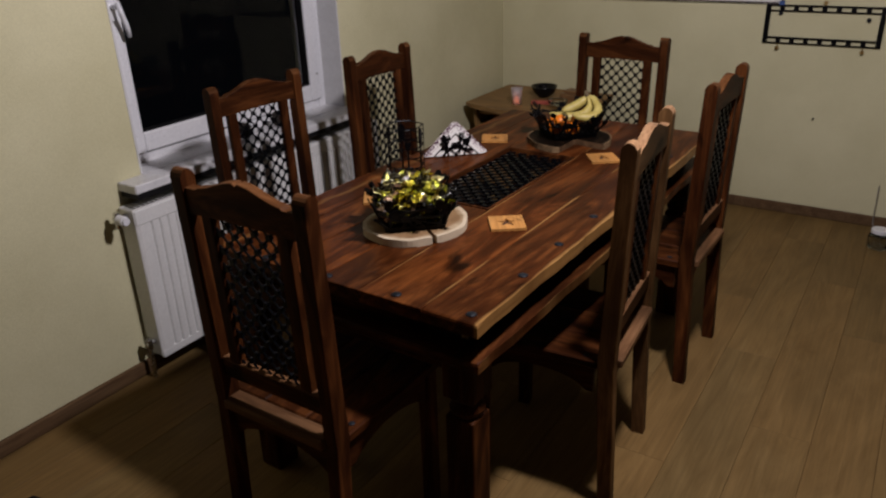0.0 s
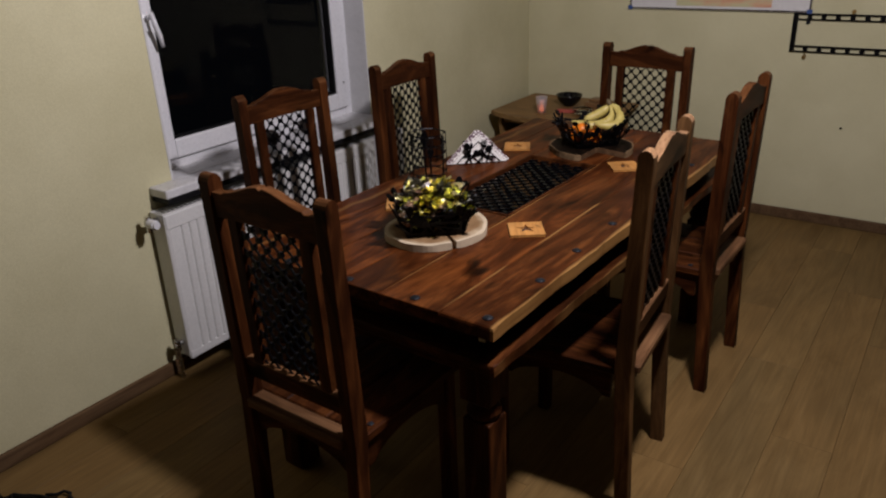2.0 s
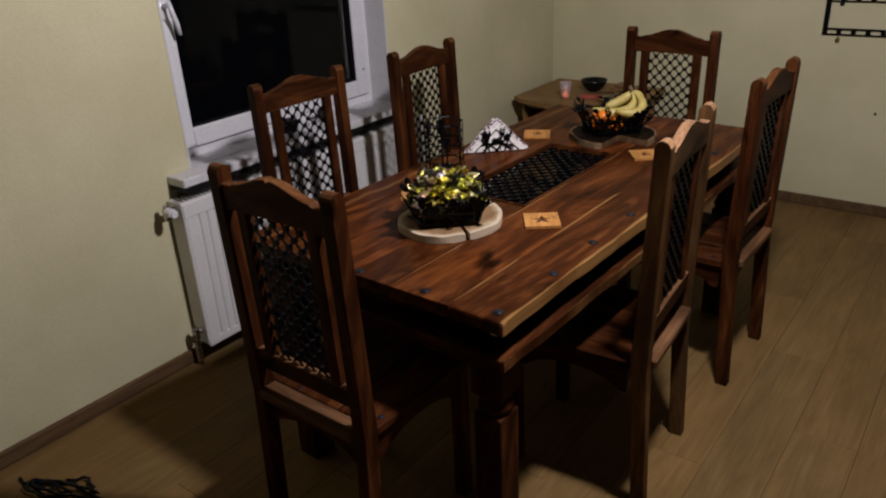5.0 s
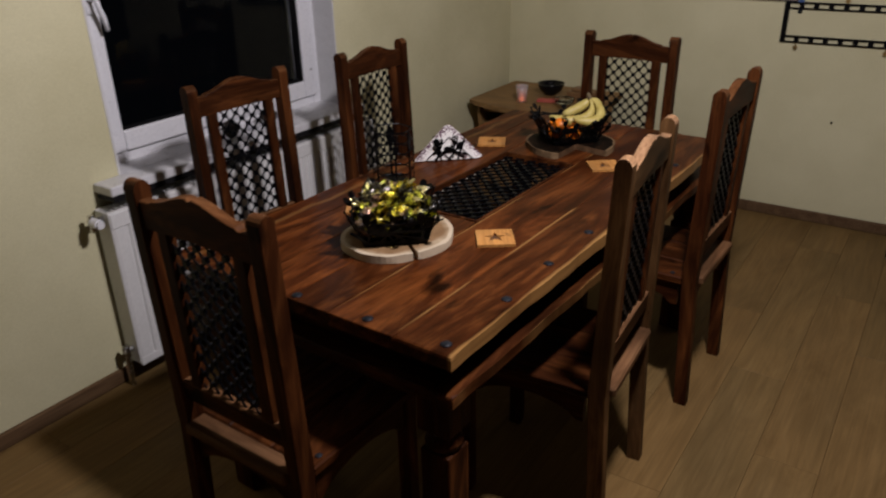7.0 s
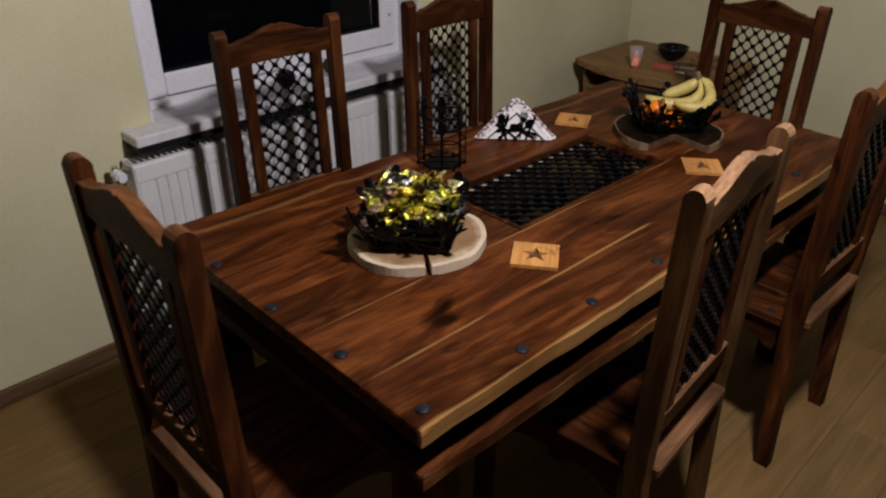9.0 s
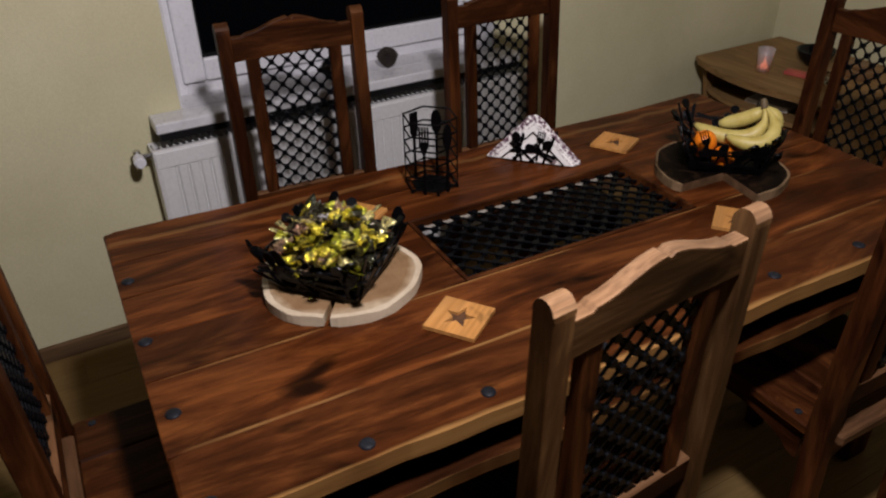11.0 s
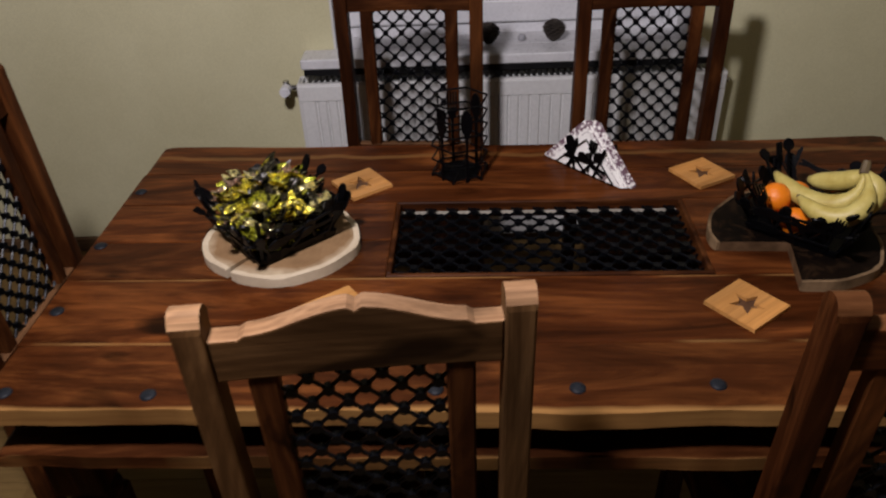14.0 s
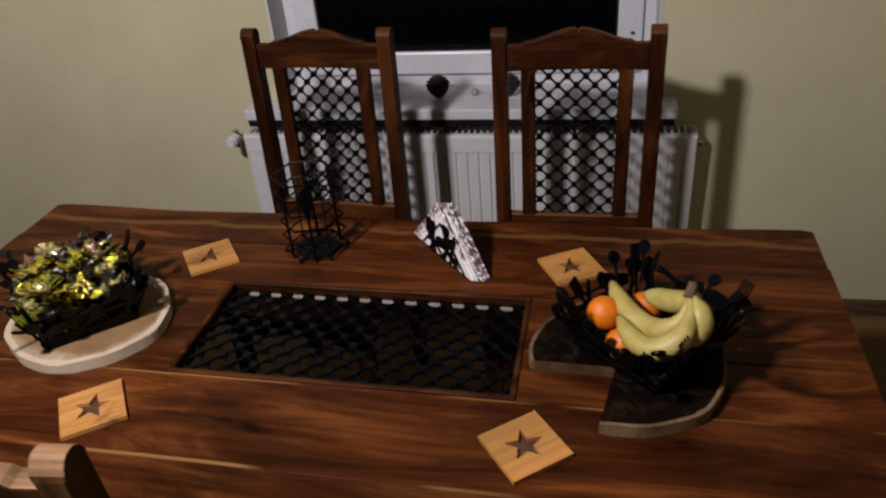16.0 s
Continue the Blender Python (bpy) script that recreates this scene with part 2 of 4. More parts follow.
def foil_material():
    m, nt, b = nodes_of("crumpled_foil", 0.15, 0.75, coat=0.7)
    i = nt.nodes.new("ShaderNodeObjectInfo")
    col = ramp(nt, i.outputs["Random"], ((0.0, (0.72, 0.60, 0.05)), (0.22, (0.50, 0.50, 0.04)), (0.40, (0.82, 0.72, 0.30)), (0.50, (0.80, 0.79, 0.84)), (0.545, (0.36, 0.22, 0.14)), (0.62, (0.03, 0.026, 0.016))))
    col.node.color_ramp.interpolation = "CONSTANT"
    vec, _ = coords(nt)
    print_ = ramp(nt, noise_of(nt, vec, 75, 2), ((0.54, (0, 0, 0)), (0.58, (1, 1, 1))))
    col = blend(nt, mathn(nt, "MULTIPLY", print_, 0.9), col, (0.05, 0.045, 0.02))
    nt.links.new(col, b.inputs["Base Color"])
    bump(nt, b, noise_of(nt, vec, 170, 2, 0.5), 0.9, 0.004)
    return m


def napkin_material():
    """White paper with broken plum stripes along the two slanting edges and a dark printed motif."""
    m, nt, b = nodes_of("printed_napkin", 0.85, spec=0.2)
    vec, raw = coords(nt, shift=False)
    sep = nt.nodes.new("ShaderNodeSeparateXYZ")
    nt.links.new(raw, sep.inputs[0])
    e = mathn(nt, "ADD", mathn(nt, "DIVIDE", mathn(nt, "ABSOLUTE", sep.outputs[0]), 0.118), mathn(nt, "DIVIDE", sep.outputs[2], 0.116))
    e = mathn(nt, "ADD", e, mathn(nt, "MULTIPLY", mathn(nt, "SUBTRACT", noise_of(nt, vec, 60, 2), 0.5), 0.04))
    stripe = ramp(nt, e, ((0.0, (0, 0, 0)), (0.90, (1, 1, 1)), (0.915, (0, 0, 0)), (0.955, (1, 1, 1)), (0.975, (0, 0, 0)), (1.0, (1, 1, 1))))
    stripe.node.color_ramp.interpolation = "CONSTANT"
    broken = ramp(nt, noise_of(nt, vec, 120, 2), ((0.44, (0, 0, 0)), (0.50, (1, 1, 1))))
    motif = ramp(nt, noise_of(nt, vec, 24, 4), ((0.63, (0, 0, 0)), (0.66, (1, 1, 1))))
    col = blend(nt, mathn(nt, "MULTIPLY", stripe, broken), (0.80, 0.78, 0.74), (0.15, 0.09, 0.115))
    col = blend(nt, mathn(nt, "MULTIPLY", motif, 0.85), col, (0.12, 0.06, 0.07))
    nt.links.new(col, b.inputs["Base Color"])
    return m


def glass_material(name, tint=(1, 1, 1), rough=0.0, ior=1.45):
    m = bpy.data.materials.new(name)
    m.use_nodes = True
    nt = m.node_tree
    nt.nodes.remove(nt.nodes["Principled BSDF"])
    g = add(nt, "ShaderNodeBsdfGlass", Roughness=rough, IOR=ior)
    g.inputs["Color"].default_value = (*tint, 1)
    nt.links.new(g.outputs[0], nt.nodes["Material Output"].inputs[0])
    return m


def poster_material():
    m, nt, b = nodes_of("faded_map_print", 0.5)
    vec, raw = coords(nt, (3, 1, 8), shift=False)
    n = noise_of(nt, vec, 1.3, 5)
    col = ramp(nt, n, ((0.3, (0.45, 0.50, 0.28)), (0.45, (0.55, 0.48, 0.28)), (0.55, (0.60, 0.33, 0.20)), (0.7, (0.55, 0.20, 0.14))))
    nt.links.new(col, b.inputs["Base Color"])
    return m


FOIL, NAPKIN, POSTER = foil_material(), napkin_material(), poster_material()
PANE = glass_material("window_glass", (0.5, 0.5, 0.5), ior=1.32)
CLEAR = glass_material("clear_glass", (0.96, 0.97, 0.97))
GLOW, _nt, _b = nodes_of("red_candle_glow", 0.4)
_b.inputs["Base Color"].default_value = (0.70, 0.36, 0.26, 1)
_b.inputs["Emission Color"].default_value = (1.0, 0.22, 0.08, 1)
_b.inputs["Emission Strength"].default_value = 1.2
FROST, _nt, _b = nodes_of("frosted_candle_glass", 0.3)
_b.inputs["Base Color"].default_value = (0.84, 0.74, 0.71, 1)
_b.inputs["Transmission Weight"].default_value = 0.65

# ---- mesh helpers ----


class Shape:
    """A bmesh that pieces are added to."""

    def __init__(self):
        self.bm = bmesh.new()

    def box(self, x0, x1, y0, y1, z0, z1, bevel=0.0, m=None, seg=1):
        got = bmesh.ops.create_cube(self.bm, size=1.0, matrix=Matrix.Translation(((x0 + x1) / 2, (y0 + y1) / 2, (z0 + z1) / 2)) @ Matrix.Diagonal((x1 - x0, y1 - y0, z1 - z0, 1)))
        vs = got["verts"]
        if m is not None:
            bmesh.ops.transform(self.bm, matrix=m, verts=vs)
        if bevel:
            es = list({e for v in vs for e in v.link_edges})
            bmesh.ops.bevel(self.bm, geom=es, offset=bevel, segments=seg, affect="EDGES", profile=0.5)
        return self

    def rod(self, a, b, r, sides=8, r2=None):
        a, b = Vector(a), Vector(b)
        way = b - a
        m = Matrix.Translation((a + b) / 2) @ way.to_track_quat("Z", "Y").to_matrix().to_4x4()
        bmesh.ops.create_cone(self.bm, cap_ends=True, segments=sides, radius1=r, radius2=r if r2 is None else r2, depth=way.length, matrix=m)
        return self

    def tube(self, pts, r, sides=6, closed=False):
        """A round wire through points; r may be a number or a list."""
        pts = [Vector(p) for p in pts]
        n = len(pts)
        rings = []
        for i, p in enumerate(pts):
            t = (pts[(i + 1) % n] - pts[i - 1]) if closed else (pts[min(i + 1, n - 1)] - pts[max(i - 1, 0)])
            q = t.to_track_quat("Z", "Y")
            rr = r[i] if isinstance(r, (list, tuple)) else r
            rings.append([self.bm.verts.new(p + q @ Vector((rr * math.cos(math.tau * k / sides), rr * math.sin(math.tau * k / sides), 0))) for k in range(sides)])
        for i in range(n if closed else n - 1):
            a, b = rings[i], rings[(i + 1) % n]
            for k in range(sides):
                self.bm.faces.new((a[k], a[(k + 1) % sides], b[(k + 1) % sides], b[k]))
        if not closed:
            self.bm.faces.new(rings[0][::-1]), self.bm.faces.new(rings[-1])
        return self

    def prism(self, pts, z0, z1, m=None, bevel=0.0):
        """A flat outline (x, y) given thickness along z."""
        low = [self.bm.verts.new((x, y, z0)) for x, y in pts]
        top = [self.bm.verts.new((x, y, z1)) for x, y in pts]
        n = len(pts)
        faces = [self.bm.faces.new(low[::-1]), self.bm.faces.new(top)]
        for i in range(n):
            faces.append(self.bm.faces.new((low[i], low[(i + 1) % n], top[(i + 1) % n], top[i])))
        if m is not None:
            bmesh.ops.transform(self.bm, matrix=m, verts=low + top)
        if bevel:
            es = list({e for f in faces[:2] for e in f.edges})
            bmesh.ops.bevel(self.bm, geom=es, offset=bevel, segments=2, affect="EDGES", profile=0.5)
        return self

    def spin(self, profile, sides=32, m=None, closed=False):
        """A turned shape from (r, z) pairs."""
        rings = []
        for r, z in profile:
            rings.append([self.bm.verts.new((r * math.cos(math.tau * k / sides), r * math.sin(math.tau * k / sides), z)) for k in range(sides)])
        for a, b in zip(rings, rings[1:]):
            for k in range(sides):
                self.bm.faces.new((a[k], a[(k + 1) % sides], b[(k + 1) % sides], b[k]))
        if closed:
            a, b = rings[-1], rings[0]
            for k in range(sides):
                self.bm.faces.new((a[k], a[(k + 1) % sides], b[(k + 1) % sides], b[k]))
        else:
            self.bm.faces.new(rings[0][::-1]), self.bm.faces.new(rings[-1])
        if m is not None:
            bmesh.ops.transform(self.bm, matrix=m, verts=[v for r in rings for v in r])
        return self

    def ball(self, r, m=None, level=2):
        got = bmesh.ops.create_icosphere(self.bm, subdivisions=level, radius=r, matrix=m or Matrix())
        self.last = got["verts"]
        return self

    def mesh(self, name, material, smooth=False):
        bmesh.ops.recalc_face_normals(self.bm, faces=self.bm.faces)
        me = bpy.data.meshes.new(name)
        self.bm.to_mesh(me)
        self.bm.free()
        for mat in material if isinstance(material, (list, tuple)) else (material,):
            me.materials.append(mat)
        if smooth:
            me.shade_smooth()
        return me


def part(name, shape, material, parent=None, label="", smooth=False, at=None):
    """One mesh object, under a thing or a part if parent is given."""
    me = shape if isinstance(shape, bpy.types.Mesh) else shape.mesh(name, material, smooth)
    ob = new(name, me)
    ob.parent = parent
    if at is not None:
        ob.matrix_basis = at
    return tagged(ob, label)


def thing(name, label, category, at, group="", kind=""):
    ob = new(name)
    ob.empty_display_size = 0.05
    ob.matrix_basis = at
    return tagged(ob, label, category, group, kind)


# ---- room ----
FLOOR = -0.037
WX, FY, EX, SY, TOPZ = -1.216, 3.212, 2.55, -2.7, 2.6


def structure(name, shape, material, label, category):
    return tagged(part(name, shape, material), label, category, kind="structure")


WIN_Y0, WIN_Y1, WIN_Z0, WIN_Z1 = 0.375, 1.565, 0.715, 2.08
REVEAL_D = 0.12
s = Shape()
s.box(WX - 0.3, WX, SY - 0.2, WIN_Y0, FLOOR - 0.1, TOPZ).box(WX - 0.3, WX, WIN_Y1, FY + 0.2, FLOOR - 0.1, TOPZ)
s.box(WX - 0.3, WX, WIN_Y0, WIN_Y1, FLOOR - 0.1, WIN_Z0).box(WX - 0.3, WX, WIN_Y0, WIN_Y1, WIN_Z1, TOPZ)
structure("wall_west", s, WALL, "cream painted wall with a window opening", "wall")
structure("wall_north", Shape().box(WX, EX, FY, FY + 0.2, FLOOR - 0.1, TOPZ), WALL, "plain cream painted wall", "wall")
# east and south walls and ceiling are unseen, added dark to deepen shadows
structure("wall_east", Shape().box(EX, EX + 0.2, SY - 0.2, FY + 0.2, FLOOR - 0.1, TOPZ), UNSEEN_DARK, "unseen dark brown wall added to cut bounced light", "wall")
structure("wall_south", Shape().box(WX, EX, SY - 0.2, SY, FLOOR - 0.1, TOPZ), UNSEEN_DARK, "unseen dark brown wall added to cut bounced light", "wall")
structure("ceiling", Shape().box(WX - 0.3, EX + 0.2, SY - 0.2, FY + 0.2, TOPZ, TOPZ + 0.15), UNSEEN_DARK, "unseen dark brown ceiling added to cut bounced light", "ceiling")


def skirting(name, x0, x1, y0, y1, along):
    """A rounded-top skirting board against a wall."""
    s = Shape().box(x0, x1, y0, y1, FLOOR, FLOOR + 0.06, bevel=0.006, seg=2)
    structure(name, s, SKIRT_WOOD, "brown wood-look skirting board along the wall", "baseboard")


skirting("baseboard", WX, WX + 0.018, SY, FY, "y")
skirting("baseboard", WX + 0.018, EX, FY - 0.018, FY, "x")
skirting("baseboard", EX - 0.018, EX, SY, FY - 0.018, "y")
skirting("baseboard", WX + 0.018, EX - 0.018, SY, SY + 0.018, "x")

# window: reveals, frame, sash, pane and handle
win = thing("window_1", "white plastic window, closed, black night outside", "window", pose(WX - REVEAL_D, WIN_Y0, WIN_Z0), kind="structure")
WW, WH = WIN_Y1 - WIN_Y0, WIN_Z1 - WIN_Z0
s = Shape()
for y0, y1, z0, z1 in ((0, 0.05, 0.03, WH), (WW - 0.05, WW, 0.03, WH), (0.05, WW - 0.05, 0.03, 0.085), (0.05, WW - 0.05, WH - 0.05, WH)):
    s.box(-0.07, 0.0, y0, y1, z0, z1, bevel=0.004)
part("window_frame", s, WHITE_PVC, win)
s = Shape()
for y0, y1, z0, z1 in ((0.04, 0.115, 0.075, WH - 0.04), (WW - 0.115, WW - 0.04, 0.075, WH - 0.04), (0.115, WW - 0.115, 0.075, 0.152), (0.115, WW - 0.115, WH - 0.115, WH - 0.04)):
    s.box(-0.055, 0.018, y0, y1, z0, z1, bevel=0.007, seg=2)
sash = part("sash", s, WHITE_PVC, win)
s = Shape()
for y0, y1, z0, z1 in ((0.115, 0.121, 0.152, WH - 0.115), (WW - 0.121, WW - 0.115, 0.152, WH - 0.115), (0.121, WW - 0.121, 0.152, 0.158), (0.121, WW - 0.121, WH - 0.121, WH - 0.115)):
    s.box(-0.03, 0.008, y0, y1, z0, z1)
part("gasket", s, RUBBER, sash)
pane = part("pane", Shape().box(-0.024, -0.018, 0.112, WW - 0.112, 0.150, WH - 0.112), PANE, win)
pane.visible_shadow = False
s = Shape().box(0.018, 0.028, 0.062, 0.092, 0.57, 0.64, bevel=0.004)
s.tube([(0.028, 0.077, 0.62), (0.05, 0.077, 0.62), (0.062, 0.08, 0.640), (0.064, 0.088, 0.59), (0.062, 0.10, 0.555), (0.058, 0.108, 0.515)], [0.008, 0.008, 0.009, 0.010, 0.009, 0.007], 10)
part("handle", s, WHITE_PVC, sash, smooth=True)
part("hinge_cap", Shape().rod((0.018, WW - 0.07, 0.20), (0.023, WW - 0.07, 0.20), 0.006), CHROME, sash)
s = Shape()
s.box(WX - REVEAL_D, WX + 0.002, WIN_Y0 - 0.004, WIN_Y0 + 0.004, WIN_Z0 + 0.035, WIN_Z1).box(WX - REVEAL_D, WX + 0.002, WIN_Y1 - 0.004, WIN_Y1 + 0.004, WIN_Z0 + 0.035, WIN_Z1)
s.box(WX - REVEAL_D, WX + 0.002, WIN_Y0 + 0.004, WIN_Y1 - 0.004, WIN_Z1 - 0.004, WIN_Z1 + 0.004)
structure("trim", s, REVEAL, "white plastered window reveal", "trim")
sill = thing("window_sill", "white marbled sill with a black underside strip", "window sill", pose(0, 0, 0), kind="structure")
part("slab", Shape().box(WX - REVEAL_D, WX, WIN_Y0 + 0.003, WIN_Y1 - 0.003, 0.716, 0.75).box(WX, -1.112, 0.268, 1.627, 0.716, 0.75, bevel=0.004), SILL, sill)
part("under_strip", Shape().box(WX + 0.002, -1.118, 0.276, 1.619, 0.694, 0.715), RUBBER, sill)

# ---- radiator under the window ----
rad = thing("radiator", "white ribbed panel radiator on the wall under the window", "radiator", pose(-1.148, 0.968, 0))
RW, RZ0, RZ1 = 0.722, 0.045, 0.662
s = Shape()
prof = [(0.028, -RW), (0.032, -RW + 0.012)]
n = 38
pitch = (2 * RW - 0.06) / n
for k in range(n):
    y0 = -RW + 0.03 + k * pitch
    prof += [(0.032, y0), (0.032, y0 + pitch * 0.62), (0.025, y0 + pitch * 0.76), (0.025, y0 + pitch * 0.86)]
prof += [(0.032, RW - 0.03), (0.032, RW - 0.012), (0.028, RW)]
outline = prof + [(0.018, RW), (0.018, -RW)]
s.prism(outline, RZ0 + 0.035, RZ1 - 0.06)
part("ribbed_panel", s, ENAMEL, rad)
s = Shape().box(0.016, 0.031, -RW, RW, RZ1 - 0.06, RZ1 - 0.004, bevel=0.004, seg=2).box(0.016, 0.031, -RW, RW, RZ0, RZ0 + 0.035, bevel=0.004, seg=2)
part("panel_border", s, ENAMEL, rad)
part("rear_panel", Shape().box(-0.062, -0.052, -RW, RW, RZ0, RZ1 - 0.004, bevel=0.003), ENAMEL, rad)
side = Shape().box(-0.052, 0.026, -RW - 0.003, -RW + 0.002, RZ0 + 0.01, RZ1, bevel=0.001).mesh("side_cover", ENAMEL)
part("side_cover", side, ENAMEL, rad)
part("side_cover", side, ENAMEL, rad, at=pose(0, 2 * RW, 0))
# added grey block, its darker colour stands for shade between the panels
part("inner_dark", Shape().box(-0.05, 0.014, -RW + 0.004, RW - 0.004, RZ0 + 0.02, RZ1 - 0.02), mottled("painted_shade_grey", (0.20, 0.20, 0.19), (0.28, 0.28, 0.27), 6.0, 0.6), rad)
s = Shape().box(-0.055, -0.046, -RW, RW, RZ1 - 0.006, RZ1 + 0.001).box(0.012, 0.024, -RW, RW, RZ1 - 0.006, RZ1 + 0.001)
for k in range(72):
    y = -RW + 0.01 + k * (2 * RW - 0.02) / 71
    s.box(-0.047, 0.013, y - 0.0032, y + 0.0032, RZ1 - 0.006, RZ1)
part("top_grille", s, ENAMEL, rad)
s = Shape().rod((-0.01, -RW - 0.002, 0.640), (-0.01, -RW - 0.03, 0.640), 0.011, 12).rod((-0.01, -RW - 0.03, 0.640), (-0.01, -RW - 0.055, 0.640), 0.014, 6)
s.rod((-0.01, -RW - 0.045, 0.665), (-0.01, -RW - 0.045, 0.605), 0.011, 10)
valve = part("valve", s, CHROME, rad)
part("valve_knob", Shape().rod((0.0, -RW - 0.045, 0.640), (0.035, -RW - 0.045, 0.640), 0.018, 14).rod((0.035, -RW - 0.045, 0.640), (0.045, -RW - 0.045, 0.640), 0.014, 14), WHITE_PVC, valve, "white plastic knob")
s = Shape().rod((-0.01, -RW - 0.002, 0.115), (-0.01, -RW - 0.04, 0.115), 0.012, 10).rod((-0.01, -RW - 0.028, 0.14), (-0.01, -RW - 0.028, FLOOR), 0.009, 10).rod((-0.01, -RW - 0.028, 0.13), (-0.01, -RW - 0.028, 0.09), 0.015, 6)
part("return_valve", s, CHROME, rad)
part("bleed_plug", Shape().rod((-0.01, RW + 0.002, 0.62), (-0.01, RW + 0.022, 0.62), 0.009, 8), CHROME, rad)

# ---- dining chairs ----


def lattice(w, z0, z1, pitch=0.046, r=0.0031):
    """Crossing iron bars with a round boss at each crossing, in the x-z plane."""
    s = Shape()
    h = pitch / 2
    cz = (z0 + z1) / 2

    def inside(x, z):
        return -w <= x <= w and z0 <= z <= z1

    n = int((2 * w + (z1 - z0)) / pitch) + 3
    for sign in (1, -1):
        for k in range(-n, n + 1):
            # bar: z - cz = sign * x + k * pitch
            c = cz + k * pitch + h
            lo, hi = -w, w
            a, b = (z0 - c) * sign, (z1 - c) * sign
            lo, hi = max(lo, min(a, b)), min(hi, max(a, b))
            if hi - lo > 0.006:
                off = 0.0012 * sign
                s.rod((lo, off, c + sign * lo), (hi, off, c + sign * hi), r, 6)
    for i in range(-12, 13):
        for j in range(-20, 21):
            x, z = i * h, cz + j * h
            if (i + j) % 2 and inside(x, z):
                s.rod((x, -0.0055, z), (x, 0.0055, z), 0.0082, 8)
    return s


def crest_outline(w):
    """Crest rail seen from the front: low shoulders, then two rises that meet in a small cusp."""
    top = []
    for k in range(41):
        u = -1 + k / 20
        a = abs(u)
        if a > 0.80:
            z = 0.0
        elif a > 0.76:
            z = 0.006 * (0.80 - a) / 0.04
        else:
            z = 0.006 + 0.032 * (0.5 + 0.5 * math.cos(math.pi * a / 0.76)) ** 0.9
        if a < 0.03:
            z -= 0.006
        top.append((u * w, z))
    low = [(w, -0.066)] + [(w * (1 - k / 8) - w * k / 8, -0.066 + 0.004 * math.sin(math.pi * k / 8)) for k in range(1, 8)] + [(-w, -0.066)]
    return top + low


CHAIR_LABEL = "dark rosewood dining chair with iron lattice back"


def dining_chair(top_wood, post_wood=WOOD_Z, crest_wood=CREST_WOOD):
    """Faces +y; the origin is on the floor under the seat. top_wood, with lamplight put into its colour, is on the
    upper faces of the crest and posts.
    """
    c = thing("dining_chair", CHAIR_LABEL, "chair", Matrix(), "chairs round the table")
    XP, P = 0.192, 0.019
    lean = 0.022

    def back_y(z):
        return -0.213 - lean * max(0.0, z - 0.45) / 0.64 - 0.020 * max(0.0, 0.45 - z) / 0.45

    # rear posts, one piece from floor to rounded top
    for sgn in (-1, 1):
        s = Shape()
        rows = []
        prof = [(FLOOR, 1.0, 1.0), (0.45, 1.0, 1.12), (0.52, 1.0, 1.12), (1.060, 0.98, 1.0)] + [(1.060 + 0.026 * math.sin(a), 0.98, math.cos(a) * 1.0) for a in (0.35, 0.7, 1.05, 1.35)]
        for z, kx, ky in prof:
            cy = back_y(z)
            rows.append([s.bm.verts.new((sgn * XP + dx * P * kx, cy + dy * 0.021 * ky, z)) for dx, dy in ((-1, -1), (1, -1), (1, 1), (-1, 1))])
        s.bm.faces.new(rows[0][::-1]), s.bm.faces.new(rows[-1])
        for a, b in zip(rows, rows[1:]):
            for k in range(4):
                s.bm.faces.new((a[k], a[(k + 1) % 4], b[(k + 1) % 4], b[k]))
        es = [e for e in s.bm.edges if abs(e.verts[0].co.z - e.verts[1].co.z) > 0.2]
        bmesh.ops.bevel(s.bm, geom=es, offset=0.003, segments=2, affect="EDGES", profile=0.5)
        bmesh.ops.recalc_face_normals(s.bm, faces=s.bm.faces)
        # post tops take the paler wood that stands for lamplight
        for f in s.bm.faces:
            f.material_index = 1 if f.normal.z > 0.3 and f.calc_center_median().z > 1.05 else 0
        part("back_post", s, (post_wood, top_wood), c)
    zt = 1.044
    m = Matrix.Translation((0, back_y(zt) - 0.001, zt)) @ pose(0, 0, 0, 2.0) @ pose(0, 0, 0, 90)
    s = Shape().prism(crest_outline(XP - P), -0.014, 0.014, m, bevel=0.003)
    bmesh.ops.recalc_face_normals(s.bm, faces=s.bm.faces)
    # upward crest faces are painted lighter, as lit from above
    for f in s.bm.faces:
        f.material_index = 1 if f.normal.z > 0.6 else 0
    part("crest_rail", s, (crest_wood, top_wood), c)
    for sgn in (-1, 1):
        a, b = back_y(0.57), back_y(0.968)
        m = Matrix.Translation((sgn * 0.121, (a + b) / 2, 0.77)) @ pose(0, 0, 0, 2.0)
        part("inner_stile", Shape().box(-0.018, 0.018, -0.012, 0.012, -0.208, 0.214, bevel=0.003, m=m), WOOD_Z, c)
    m = Matrix.Translation((0, back_y(0.55), 0.548)) @ pose(0, 0, 0, 2.0)
    s = Shape().box(-XP + P - 0.001, XP - P + 0.001, -0.013, 0.013, -0.028, 0.028, bevel=0.003, m=m)
    bmesh.ops.recalc_face_normals(s.bm, faces=s.bm.faces)
    # rail's upper face is paler: the bulb's light put into its colour
    for f in s.bm.faces:
        f.material_index = 1 if f.normal.z > 0.6 else 0
    part("lower_rail", s, (WOOD_X, LEDGE_WOOD), c)
    zc = 0.77
    m = Matrix.Translation((0, back_y(zc), zc)) @ pose(0, 0, 0, 2.0)
    part("iron_lattice", lattice(0.106, -0.197, 0.213), LATTICE_IRON, c, "black iron lattice panel", at=m)
